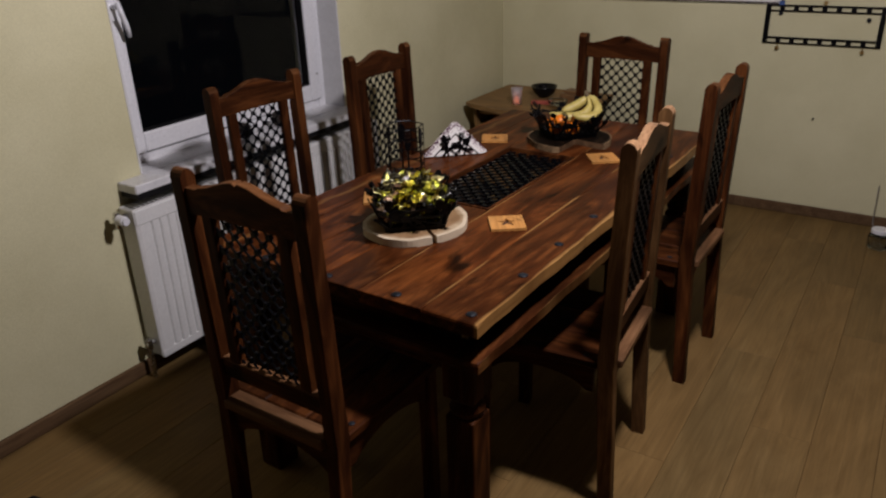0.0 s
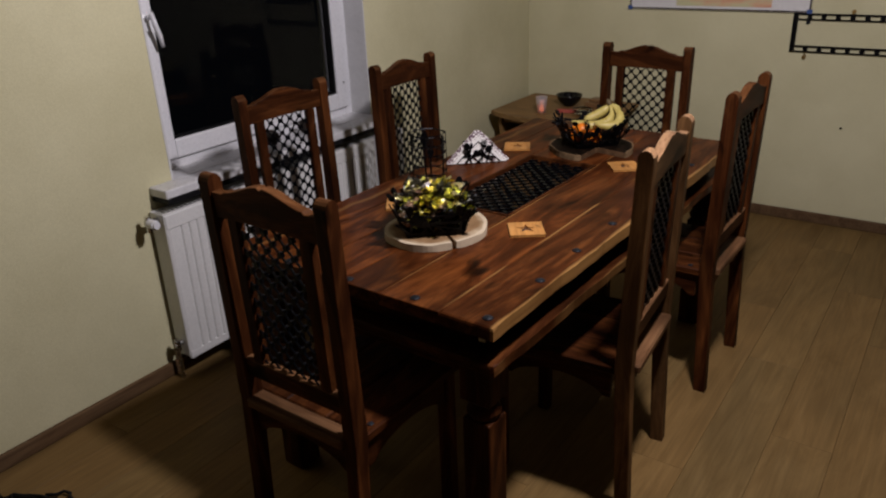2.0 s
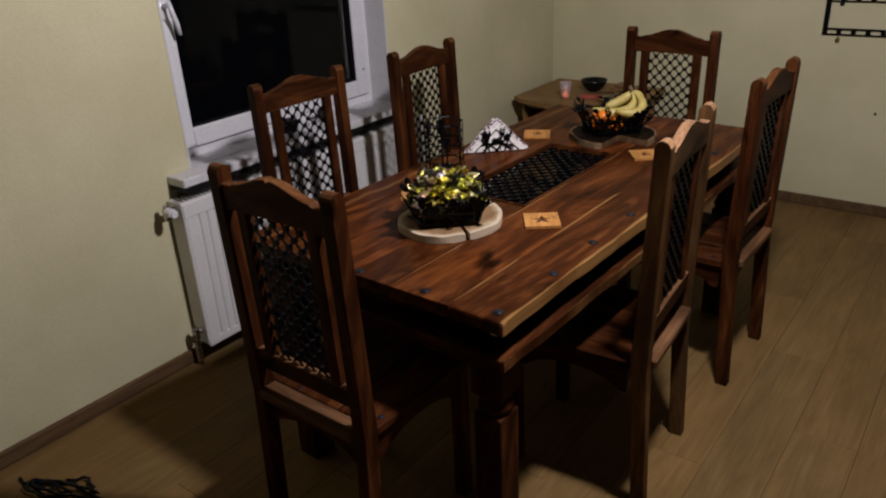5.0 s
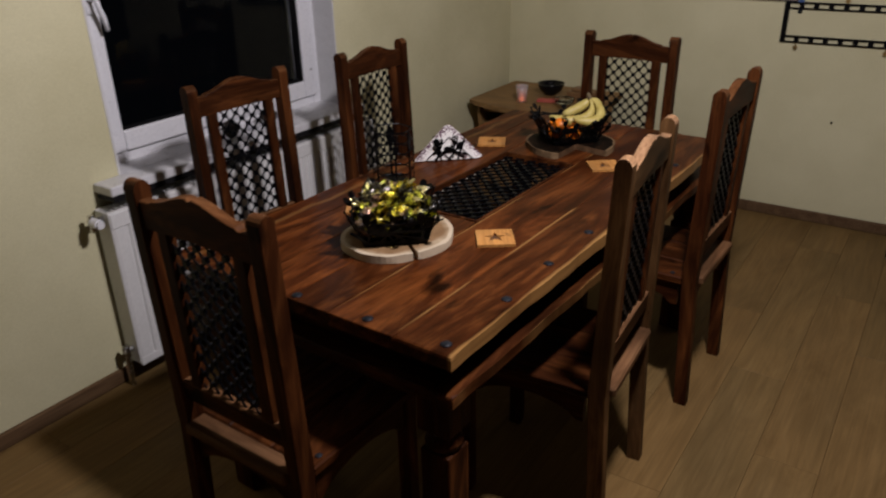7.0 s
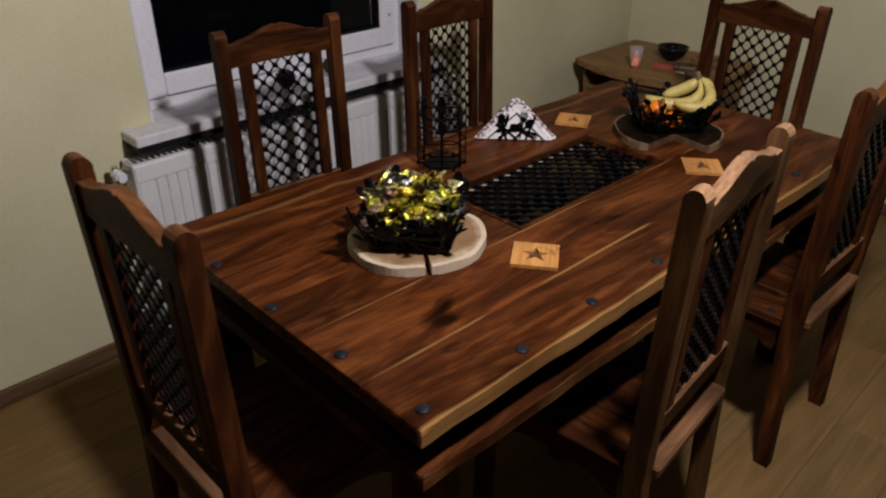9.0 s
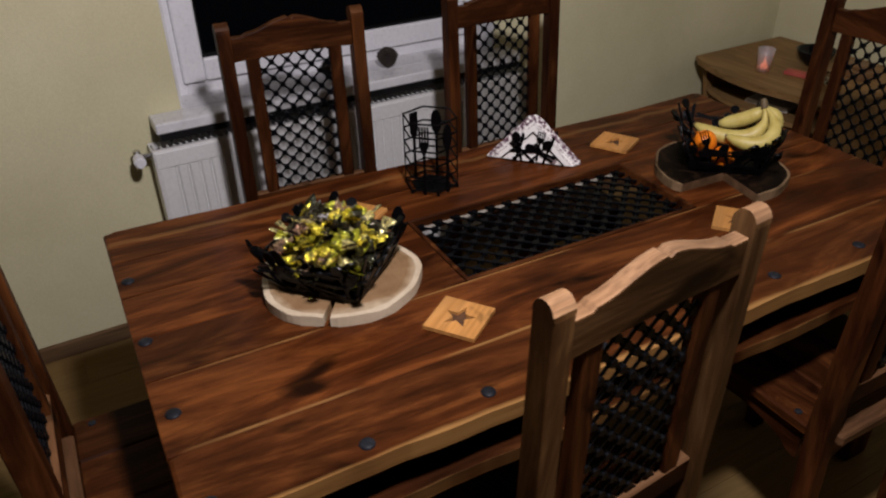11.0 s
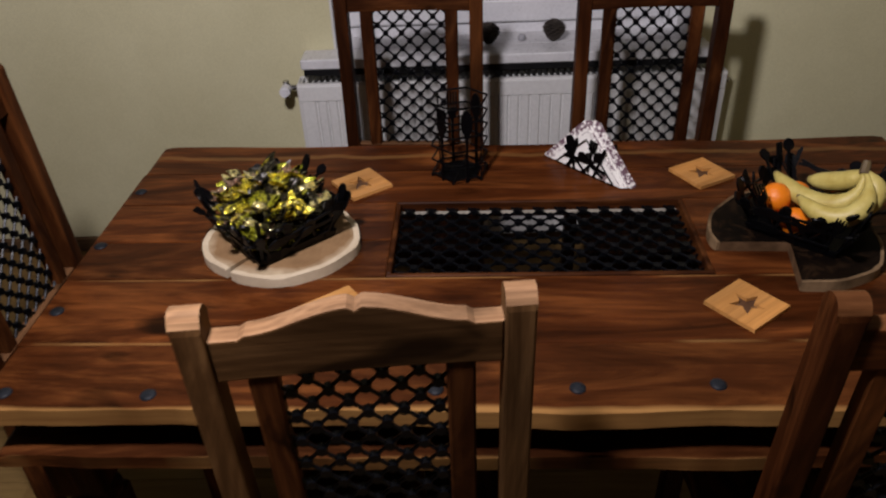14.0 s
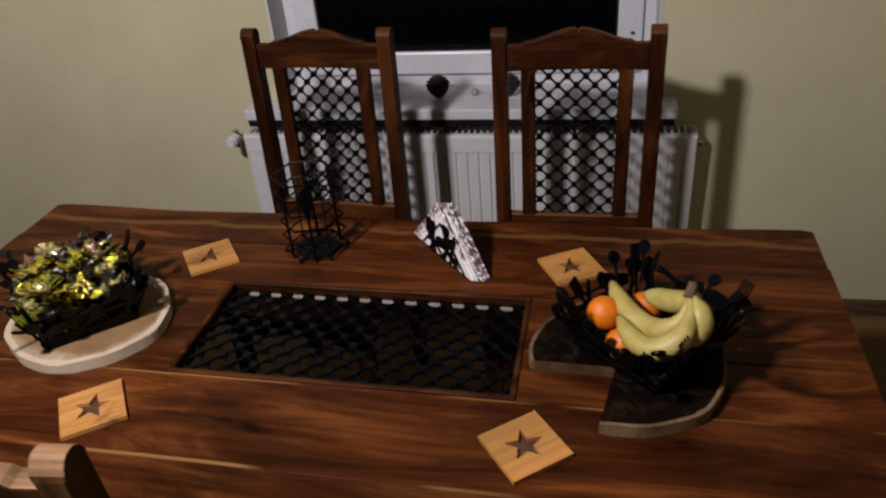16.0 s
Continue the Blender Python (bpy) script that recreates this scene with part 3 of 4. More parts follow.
    # seat of three boards, notched round the posts by stopping short of them
    for x0, x1 in ((-0.207, -0.0785), (-0.0775, 0.0655), (0.0665, 0.207)):
        s = Shape().box(x0, x1, -0.189, 0.205, 0.428, 0.455, bevel=0.004)
        part("seat_board", s, WOOD_Y, c)
    part("rear_ledge", Shape().box(-0.172, 0.172, -0.250, -0.190, 0.428, 0.456, bevel=0.005), LEDGE_WOOD, c)
    for x, y in ((-0.185, -0.15), (0.185, -0.15), (-0.185, 0.18), (0.185, 0.18)):
        part("stud", Shape().spin([(0.009, 0.4545), (0.0085, 0.457), (0.005, 0.4585)], 10, pose(x, y, 0)), STUD, c)
    for sgn in (-1, 1):
        s = Shape().box(-0.02, 0.02, -0.02, 0.02, FLOOR, 0.428, bevel=0.003, m=pose(sgn * 0.182, 0.178, 0))
        part("front_leg", s, WOOD_Z, c)
    # aprons with a shallow arch below

    def apron(length):
        pts = [(-length, 0), (length, 0), (length, -0.085)] + [(length - 0.02 - (2 * length - 0.04) * k / 12, -0.085 + 0.045 * math.sin(math.pi * k / 12) ** 0.6) for k in range(13)] + [(-length, -0.085)]
        return pts

    part("front_apron", Shape().prism(apron(0.161), -0.009, 0.009, Matrix.Translation((0, 0.178, 0.4275)) @ pose(0, 0, 0, 90)), WOOD_X, c)
    part("rear_apron", Shape().prism(apron(0.172), -0.009, 0.009, Matrix.Translation((0, -0.213, 0.4275)) @ pose(0, 0, 0, 90)), WOOD_X, c)
    for sgn in (-1, 1):
        part("side_apron", Shape().prism(apron(0.166), -0.009, 0.009, Matrix.Translation((sgn * 0.184, -0.010, 0.4275)) @ pose(0, 0, 0, 90, 0, 90)), WOOD_Y, c)
    return c


chair = dining_chair(LIT_TOP)
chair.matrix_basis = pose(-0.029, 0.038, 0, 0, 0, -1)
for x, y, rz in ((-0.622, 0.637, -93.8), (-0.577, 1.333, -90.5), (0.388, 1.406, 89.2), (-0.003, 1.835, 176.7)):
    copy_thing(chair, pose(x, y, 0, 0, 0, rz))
CHAIR_LABEL = "dark rosewood dining chair with crest top painted pale for lamplight, iron lattice back"
chair = dining_chair(LIT_TOP_PALE, SAP_Z, SAP_X)
chair.matrix_basis = pose(0.367, 0.638, 0, 0, 0, 94.5)

# ---- dining table ----
table = thing("dining_table", "dark rosewood table with live edge and iron grille panel", "table", pose(0.0195, 0.917, 0, 0, 0, -1.6))
TX, TY, TZ = 0.456, 0.907, 0.76
GX0, GX1, GY0, GY1 = -0.172, 0.110, -0.278, 0.346


def board(x0, x1, y0, y1, live=0, z0=TZ - 0.034, z1=TZ, seed=0):
    """A plank along y; live=1 waves its +x edge, -1 its -x edge."""
    n = 72 if live else 1
    pts = []
    for k in range(n + 1):
        y = y0 + (y1 - y0) * k / n
        wob = (0.0032 * math.sin(3.1 * y + seed) + 0.008 * noise.noise(Vector((5.0 * y, seed, 0.0))) + 0.0035 * noise.noise(Vector((14.0 * y, seed, 4.0)))) if live > 0 else 0.0
        pts.append((x1 + wob, y))
    for k in range(n, -1, -1):
        y = y0 + (y1 - y0) * k / n
        wob = (0.006 * math.sin(2.7 * y + seed) + 0.004 * math.sin(11 * y + seed)) if live < 0 else 0.0
        pts.append((x0 + wob, y))
    s = Shape()
    s.prism(pts, z0, z1)
    es = [e for e in s.bm.edges if all(abs(v.co.z - z1) < 1e-6 for v in e.verts)]
    bmesh.ops.bevel(s.bm, geom=es, offset=0.008 if live else 0.0022, segments=2, affect="EDGES", profile=0.5)
    return s


G = 0.0006
for x0, x1, y0, y1, live in ((-TX, -0.318, -TY, TY, -1), (-0.318, GX0, -TY, TY, 0), (GX0, -0.02, -TY, GY0, 0), (-0.02, GX1, -TY, GY0, 0),
                             (GX0, -0.02, GY1, TY, 0), (-0.02, GX1, GY1, TY, 0), (GX1, 0.302, -TY, TY, 0), (0.302, TX, -TY, TY, 1)):
    part("tabletop_board", board(x0 + G, x1 - G, y0 + G, y1 - G, live, seed=1.3), TOP_WOOD, table)
# inner rim and open iron grille
s = Shape()
for a in ((GX0, GX0 + 0.010, GY0, GY1), (GX1 - 0.010, GX1, GY0, GY1), (GX0 + 0.010, GX1 - 0.010, GY0, GY0 + 0.010), (GX0 + 0.010, GX1 - 0.010, GY1 - 0.010, GY1)):
    s.box(*a, TZ - 0.034, TZ + 0.003, bevel=0.002)
part("grille_rim", s, WOOD_Y, table)


def flat_lattice(hx, hy, pitch):
    s = Shape()
    n = int((hx + hy) / pitch) + 3
    for sign in (1, -1):
        for k in range(-n, n + 1):
            c = k * pitch + pitch / 2
            a, b = (-hy - c) * sign, (hy - c) * sign
            lo, hi = max(-hx, min(a, b)), min(hx, max(a, b))
            if hi - lo > 0.008:
                s.rod((lo, c + sign * lo, 0.001 * sign), (hi, c + sign * hi, 0.001 * sign), 0.0032, 6)
    h = pitch / 2
    for i in range(-10, 11):
        for j in range(-18, 19):
            if (i + j) % 2 and abs(i * h) < hx and abs(j * h) < hy:
                s.rod((i * h, j * h, -0.005), (i * h, j * h, 0.005), 0.0085, 8)
    return s


gcx, gcy = (GX0 + GX1) / 2, (GY0 + GY1) / 2
part("grille", flat_lattice((GX1 - GX0) / 2 - 0.011, (GY1 - GY0) / 2 - 0.011, 0.0475), LATTICE_IRON, table, "black iron lattice let into the top", at=pose(gcx, gcy, TZ - 0.014))
part("rim_lining", Shape().box(GX0 + 0.0102, GX0 + 0.0122, GY0 + 0.011, GY1 - 0.011, TZ - 0.0265, TZ - 0.0195), LINING, table, "pale raw wood inside the grille rim")
# studs along the edges
for x, y in ((0.417, -0.868), (0.4215, -0.629), (0.413, -0.408), (0.411, -0.17), (0.409, 0.053), (0.402, 0.272), (0.408, 0.52), (0.208, -0.878), (-0.008, -0.886), (-0.234, -0.884)):
    part("stud", Shape().spin([(0.0135, TZ - 0.001), (0.013, TZ + 0.0015), (0.010, TZ + 0.0035), (0.004, TZ + 0.0045)], 14, pose(x, y, 0)), STUD, table, smooth=True)
# recessed apron, projecting lower rail, lower frieze
for x0, x1, y0, y1, low in ((0.365, 0.39, -0.80, 0.80, 0.60), (-0.39, -0.365, -0.80, 0.80, 0.60), (-0.35, 0.35, -0.835, -0.81, 0.56), (-0.35, 0.35, 0.81, 0.835, 0.56)):
    part("apron", Shape().box(x0, x1, y0, y1, low, TZ - 0.034), WOOD_Y if y1 - y0 > 1 else WOOD_X, table)
part("lower_rail", board(0.392, TX, -TY + 0.004, TY - 0.004, 1, 0.628, 0.656, seed=2.2), RAIL_WOOD, table)
part("lower_rail", board(-TX, -0.392, -TY + 0.004, TY - 0.004, -1, 0.628, 0.656, seed=2.2), RAIL_WOOD, table)
for sgn in (-1, 1):
    part("lower_rail", Shape().box(-0.391, 0.391, sgn * 0.873 - 0.033, sgn * 0.873 + 0.033, 0.628, 0.656, bevel=0.005), WOOD_X, table)
for sx in (-1, 1):
    for sy in (-1, 1):
        s = Shape()
        cx, cy = sx * 0.372, sy * 0.822
        s.box(cx - 0.046, cx + 0.046, cy - 0.046, cy + 0.046, 0.50, 0.627, bevel=0.004)
        s.spin([(0.036, 0.445), (0.044, 0.452), (0.047, 0.465), (0.040, 0.48), (0.034, 0.49), (0.042, 0.50)], 20, pose(cx, cy, 0))
        s.box(cx - 0.042, cx + 0.042, cy - 0.042, cy + 0.042, FLOOR, 0.445, bevel=0.006, seg=2)
        part("table_leg", s, WOOD_Z, table)

# ---- wood slices on the table ----


def slice_outline(rx, ry, seed, a0, a1, notch, n=64):
    """A rounded slice outline with a cut from the rim: angles a0 to a1 are left out down to the point notch."""
    pts = []
    for k in range(n + 1):
        a = a1 + (math.tau - (a1 - a0)) * k / n
        w = 1 + 0.03 * math.sin(2 * a + seed) + 0.018 * math.sin(5 * a + 2 * seed) + 0.008 * math.sin(11 * a)
        pts.append((rx * w * math.cos(a), ry * w * math.sin(a)))
    return pts, notch


def wood_slice(name, label, at, pts, thick, top_mat, rim_mat, cut_mat=None, inset=0.925):
    t = thing(name, label, "wood slice", at)
    arc, notch = pts
    inner = [(inset * x, inset * y) for x, y in arc]
    s = Shape().prism(inner + notch, 0.0, thick - 0.0006)
    bmesh.ops.recalc_face_normals(s.bm, faces=s.bm.faces)
    for f in s.bm.faces:
        f.material_index = 0 if abs(f.normal.z) > 0.5 else 1
    part("heartwood", s, (top_mat, cut_mat or top_mat), t)
    part("rim", Shape().prism(arc + inner[::-1], 0.0, thick, bevel=0.0022), rim_mat, t)
    return t


wood_slice("wood_slice", "pale round tree slice with a narrow slit in its rim", pose(0.0, 0.417, TZ + 0.0005),
           slice_outline(0.144, 0.162, 0.6, radians(-34), radians(-29), [(0.045, -0.032), (0.050, -0.025)]), 0.0225, SLICE_TOP, SLICE_RIM)
wood_slice("wood_slice", "dark tree slice with a wedge missing and a paler rim", pose(0.038, 1.438, TZ + 0.0005),
           slice_outline(0.163, 0.165, 2.1, radians(-80), radians(-16), [(0.034, -0.020)]), 0.0225, DARK_SLICE, DARK_RIM, CUT_FACE, 0.962)

# ---- baskets of welded cutlery ----


def fork_outline(l):
    w = 0.011
    p = [(-0.003, 0), (0.003, 0), (0.0024, l * 0.45), (0.003, l * 0.62), (w, l * 0.72)]
    for k in range(4):
        x = w - k * 2 * w / 3.6
        p += [(x, l), (x - 0.0034, l)]
        if k < 3:
            p += [(x - 0.0034, l * 0.78), (x - 2 * w / 3.6, l * 0.78)]
    return p + [(-w, l * 0.72), (-0.003, l * 0.62), (-0.0024, l * 0.45)]


def spoon_outline(l):
    p = [(-0.003, 0), (0.003, 0), (0.0024, l * 0.5), (0.003, l * 0.64)]
    p += [(0.0125 * math.cos(a), l * 0.83 + l * 0.175 * math.sin(a)) for a in [radians(-65 + k * 310 / 14) for k in range(15)]]
    return p + [(-0.003, l * 0.64), (-0.0024, l * 0.5)]


def knife_outline(l):
    return [(-0.0035, 0), (0.0035, 0), (0.003, l * 0.48), (0.0055, l * 0.52), (0.006, l * 0.9), (0.001, l), (-0.0035, l * 0.97), (-0.0035, l * 0.5)]


CUTLERY = {
    "fork": Shape().prism(fork_outline(0.125), -0.0014, 0.0014).mesh("fork", IRON),
    "spoon": Shape().prism(spoon_outline(0.125), -0.0016, 0.0016).mesh("spoon", IRON),
    "knife": Shape().prism(knife_outline(0.125), -0.0014, 0.0014).mesh("knife", IRON),
}


def basket(label, at, seed):
    b = thing("cutlery_basket", label, "basket", at, "cutlery baskets")
    r = random.Random(seed)
    hb, slope = 0.083, 17.0
    part("base_plate", Shape().box(-hb, hb, -hb, hb, 0.0, 0.003), IRON, b)
    for k in range(4):
        wall = pose(0, 0, 0, 0, 0, 90 * k) @ pose(0, -hb, 0.002, 90 + slope)
        s = Shape().prism([(-hb, 0), (hb, 0), (hb + 0.004, 0.014), (-hb - 0.004, 0.014)], -0.0015, 0.0015, wall)
        part("base_lip", s, IRON, b)
        # crossing pieces that rise from the base, some reaching past the rim
        kinds = ["fork", "spoon", "knife", "spoon", "fork", "knife", "spoon", "knife", "fork", "spoon"]
        r.shuffle(kinds)
        for i in range(10):
            u = -0.074 + 0.148 * i / 9 + r.uniform(-0.006, 0.006)
            turn = (1 if i % 2 else -1) * r.uniform(12, 50)
            if i in (0, 9):
                turn = (1 if i == 0 else -1) * r.uniform(-12, 14)
            long = r.uniform(0.62, 0.8) if i % 3 else r.uniform(0.82, 1.0)
            m = wall @ pose(u, r.uniform(-0.002, 0.006), 0.002 * (i % 3 - 1), r.uniform(-3, 7), r.uniform(-8, 8), turn) @ Matrix.Diagonal((0.9, long, 1.2, 1))
            part(kinds[i], CUTLERY[kinds[i]], IRON, b, at=m)
        # pieces welded across: a low one and a slanting pair at the rim
        for v, kind, sx, tilt in ((0.022, "fork", -1, 6), (0.046, "knife", 1, 8), (0.078, "spoon", -1, -7)):
            m = wall @ pose(sx * -0.070, v + r.uniform(-0.005, 0.005), 0.004, 0, 0, -sx * (90 - tilt) + r.uniform(-9, 9)) @ Matrix.Diagonal((1.0, 1.15, 1.2, 1))
            part(kind, CUTLERY[kind], IRON, b, at=m)
        # heads that lean out past the corner and past the middle of the rim
        for ang, dist, z, lean, kind in ((45 + r.uniform(-7, 7), 0.105, 0.058, 38, "spoon"), (45 + r.uniform(-16, 16), 0.104, 0.040, 58, "fork" if k % 2 else "spoon"), (r.uniform(-26, 26), 0.092, 0.058, 52, "spoon")):
            m = pose(0, 0, 0, 0, 0, 90 * k + ang) @ pose(0, -dist, z, 90 + lean) @ pose(0, 0, 0, 0, 0, r.uniform(-24, 24)) @ Matrix.Diagonal((0.90, r.uniform(0.44, 0.62), 1.2, 1))
            part(kind, CUTLERY[kind], IRON, b, at=m)
    return b


BZ = TZ + 0.0233
basket("black iron basket of welded cutlery, heaped with sweets", pose(-0.006, 0.408, BZ, 0, 0, 40), 3)
basket("black iron basket of welded cutlery holding fruit", pose(0.014, 1.470, BZ, 0, 0, 48), 5)


def sweet_mesh(seed):
    r = random.Random(seed)
    s = Shape().ball(0.0125, level=2)
    for v in s.bm.verts:
        k = 1 + 0.75 * noise.noise(v.co * 230 + Vector((seed * 7.0, 0, 0)))
        v.co = Vector((v.co.x * 1.35 * k, v.co.y * k, v.co.z * 0.8 * k))
    for sgn in (-1, 1):
        ring = []
        n = 9
        for j, (x, rad) in enumerate(((0.013, 0.004), (0.022, 0.0105), (0.034, 0.0155))):
            ring.append([s.bm.verts.new((sgn * (x + r.uniform(-0.001, 0.001)), rad * math.cos(math.tau * k / n) * (1 + 0.3 * (k % 2)), rad * math.sin(math.tau * k / n) * 0.3 * (1 - 0.3 * (k % 2)))) for k in range(n)])
        for a, b in zip(ring, ring[1:]):
            for k in range(n):
                s.bm.faces.new((a[k], a[(k + 1) % n], b[(k + 1) % n], b[k]))
    return s.mesh("wrapped_sweet", FOIL)


SWEETS = [sweet_mesh(k) for k in range(5)]
r = random.Random(21)
base1 = pose(-0.006, 0.408, BZ + 0.004, 0, 0, 40)
for layer, z, half, n in ((0, 0.010, 0.066, 25), (1, 0.025, 0.071, 30), (2, 0.040, 0.077, 36), (3, 0.056, 0.083, 44), (4, 0.072, 0.088, 50), (5, 0.088, 0.083, 44), (6, 0.103, 0.068, 30), (7, 0.115, 0.048, 16)):
    side = math.ceil(math.sqrt(n))
    for k in range(n):
        x = (-1 + 2 * ((k % side) + 0.5) / side) * half + r.uniform(-0.008, 0.008)
        y = (-1 + 2 * ((k // side) + 0.5) / math.ceil(n / side)) * half + r.uniform(-0.008, 0.008)
        x, y = max(-half, min(half, x)), max(-half, min(half, y))
        m = base1 @ pose(x, y, z + r.uniform(-0.004, 0.006), r.uniform(-50, 50), r.uniform(-40, 40), r.uniform(0, 360))
        ob = part("wrapped_sweet", SWEETS[k % 5], FOIL, at=m @ Matrix.Scale(r.uniform(0.80, 1.15), 4))
        tagged(ob, "small sweet twisted in shiny foil, gold to olive", "sweet", "sweets in the basket")

# ---- fruit ----


def bezier(p, n=14):
    p = [Vector(q) for q in p]
    out = []
    for k in range(n + 1):
        t = k / n
        a, b, c, d = (1 - t) ** 3, 3 * t * (1 - t) ** 2, 3 * t * t * (1 - t), t ** 3
        out.append(a * p[0] + b * p[1] + c * p[2] + d * p[3])
    return out


bunch = thing("banana_bunch", "bunch of ripe yellow bananas with brown tips", "bananas", pose(0.068, 1.520, 0.846) @ Matrix.Scale(0.94, 4))
STEM = Vector((0.0, 0.0, 0.094))
for a, b, c in (((0.062, -0.010, 0.015), (-0.020, -0.088, -0.005), (-0.112, -0.116, 0.030)),
                ((0.086, 0.014, 0.050), (0.092, -0.072, -0.004), (-0.012, -0.106, 0.030)),
                ((-0.004, 0.002, 0.066), (-0.045, -0.012, 0.038), (-0.082, -0.060, 0.030)),
                ((0.026, 0.022, 0.076), (0.044, 0.024, 0.050), (0.034, -0.004, 0.020)),
                ((-0.016, 0.018, 0.062), (-0.060, 0.006, 0.026), (-0.098, -0.036, 0.012))):
    pts = bezier((STEM, a, b, c))
    rad = [0.0062, 0.007, 0.0095, 0.0145, 0.0185, 0.0205, 0.0215, 0.022, 0.022, 0.022, 0.0216, 0.0208, 0.019, 0.015, 0.007]
    rad = [0.92 * q for q in rad]
    ban = part("banana", Shape().tube(pts, rad, 10), BANANA, bunch, smooth=True)
    part("banana_tip", Shape().tube([pts[-1] - (pts[-1] - pts[-2]) * 0.2, pts[-1] + (pts[-1] - pts[-2]) * 0.2], [0.0052, 0.004], 8), BANANA_TIP, ban)
part("stem", Shape().tube([STEM + Vector((0.006, -0.002, -0.006)), STEM + Vector((-0.003, 0.003, 0.006)), STEM + Vector((-0.008, 0.005, 0.016))], [0.010, 0.009, 0.007], 8), BANANA_TIP, bunch)


def orange_mesh(k):
    s = Shape().ball(0.0285, level=3)
    for v in s.bm.verts:
        v.co.z *= 0.94
        d = v.co.z / 0.0285
        if d > 0.9:
            v.co.z -= 0.002 * (d - 0.9) / 0.04
    return s.mesh("orange", ORANGE, smooth=True)


OR = orange_mesh(0)
for x, y, z in ((0.014, 1.398, 0.850), (-0.018, 1.425, 0.8155), (0.052, 1.428, 0.8155), (0.034, 1.486, 0.8155), (-0.050, 1.468, 0.8155)):
    tagged(part("orange", OR, ORANGE, at=pose(x, y, z, 20 * x * 100, 30, 50 * y)), "small bright orange mandarin in the iron basket", "fruit", "mandarins")

# ---- coasters with a star cut through ----


def star(r1, r2, turn=0.0):
    return [((r1 if k % 2 == 0 else r2) * math.sin(math.tau * k / 10 + turn), (r1 if k % 2 == 0 else r2) * math.cos(math.tau * k / 10 + turn)) for k in range(10)]


def coaster_mesh():
    """A square board whose top has a star-shaped recess."""
    s = Shape()
    h, t = 0.0515, 0.008
    n = 10
    st = star(0.0325, 0.0132)
    sq = []
    for k in range(n):
        a = math.tau * k / n
        x, y = math.sin(a), math.cos(a)
        q = h / max(abs(x), abs(y))
        sq.append((x * q, y * q))
    extra = {1: (h, h), 3: (h, -h), 6: (-h, -h), 8: (-h, h)}
    bm = s.bm
    vo = [bm.verts.new((x, y, t)) for x, y in sq]
    vs = [bm.verts.new((x, y, t)) for x, y in st]
    vb = [bm.verts.new((x, y, 0.0015)) for x, y in st]
    rim = []
    for k in range(n):
        rim.append(vo[k])
        if k in extra:
            rim.append(bm.verts.new((*extra[k], t)))
    for k in range(n):
        j = (k + 1) % n
        i0 = rim.index(vo[k])
        seg = [vo[k]] + ([rim[i0 + 1]] if k in extra else []) + [vo[j]]
        bm.faces.new(seg + [vs[j], vs[k]])
        bm.faces.new((vs[k], vs[j], vb[j], vb[k]))
    bm.faces.new(vb[::-1])
    low = [bm.verts.new((v.co.x, v.co.y, 0)) for v in rim]
    m = len(rim)
    for k in range(m):
        bm.faces.new((rim[k], rim[(k + 1) % m], low[(k + 1) % m], low[k]))
    bm.faces.new(low)
    me = s.mesh("coaster", (COASTER_WOOD, STAR_DARK))
    for p in me.polygons:
        c = p.center
        if abs(c.z - 0.0015) < 1e-4:
            p.material_index = 1
    return me


STAR_DARK = mottled("dark_star_recess", (0.05, 0.022, 0.010), (0.10, 0.045, 0.02), 40, 0.5)
CO = coaster_mesh()
for x, y, rz in ((0.2275, 0.557, 35), (-0.240, 0.557, 36), (0.239, 1.283, 37), (-0.245, 1.340, 28)):
    tagged(part("coaster", CO, COASTER_WOOD, at=pose(x, y, TZ + 0.0005, 0, 0, rz)), "square orange wooden coaster with a cut-out star", "coaster", "star coasters")

# ---- napkin holder ----
nh = thing("napkin_holder", "black iron triangular holder with cutlery motifs", "napkin holder", pose(-0.277, 1.087, TZ, 0, 0, 41))
s = Shape().box(-0.082, 0.082, -0.018, 0.018, 0.0, 0.003)
part("base_plate", s, IRON, nh)
for sgn in (-1, 1):
    off = sgn * 0.019
    s = Shape().tube([(-0.085, off, 0.004), (0.0, off, 0.088), (0.085, off, 0.004)], 0.0022, 6)
    part("side_wire", s, IRON, nh)
    for x, z, turn, kind in ((-0.052, 0.008, -58, "fork"), (0.055, 0.010, 62, "spoon"), (-0.028, 0.004, 14, "spoon"), (0.030, 0.004, -18, "knife"), (-0.060, 0.030, -84, "knife"), (-0.005, 0.004, -40, "spoon"), (0.005, 0.004, 48, "fork"), (0.062, 0.022, 74, "knife"), (-0.045, 0.004, -14, "knife"), (0.012, 0.010, -8, "fork")):
        m = pose(x, off + sgn * 0.001, z, 90) @ pose(0, 0, 0, 0, 0, turn) @ Matrix.Diagonal((0.95, 0.66, 1, 1))
        part(kind, CUTLERY[kind], IRON, nh, at=m)
np_ = thing("napkin_stack", "stack of folded paper napkins printed in plum and white", "napkins", pose(-0.277, 1.087, TZ + 0.0034, 0, 0, 41))
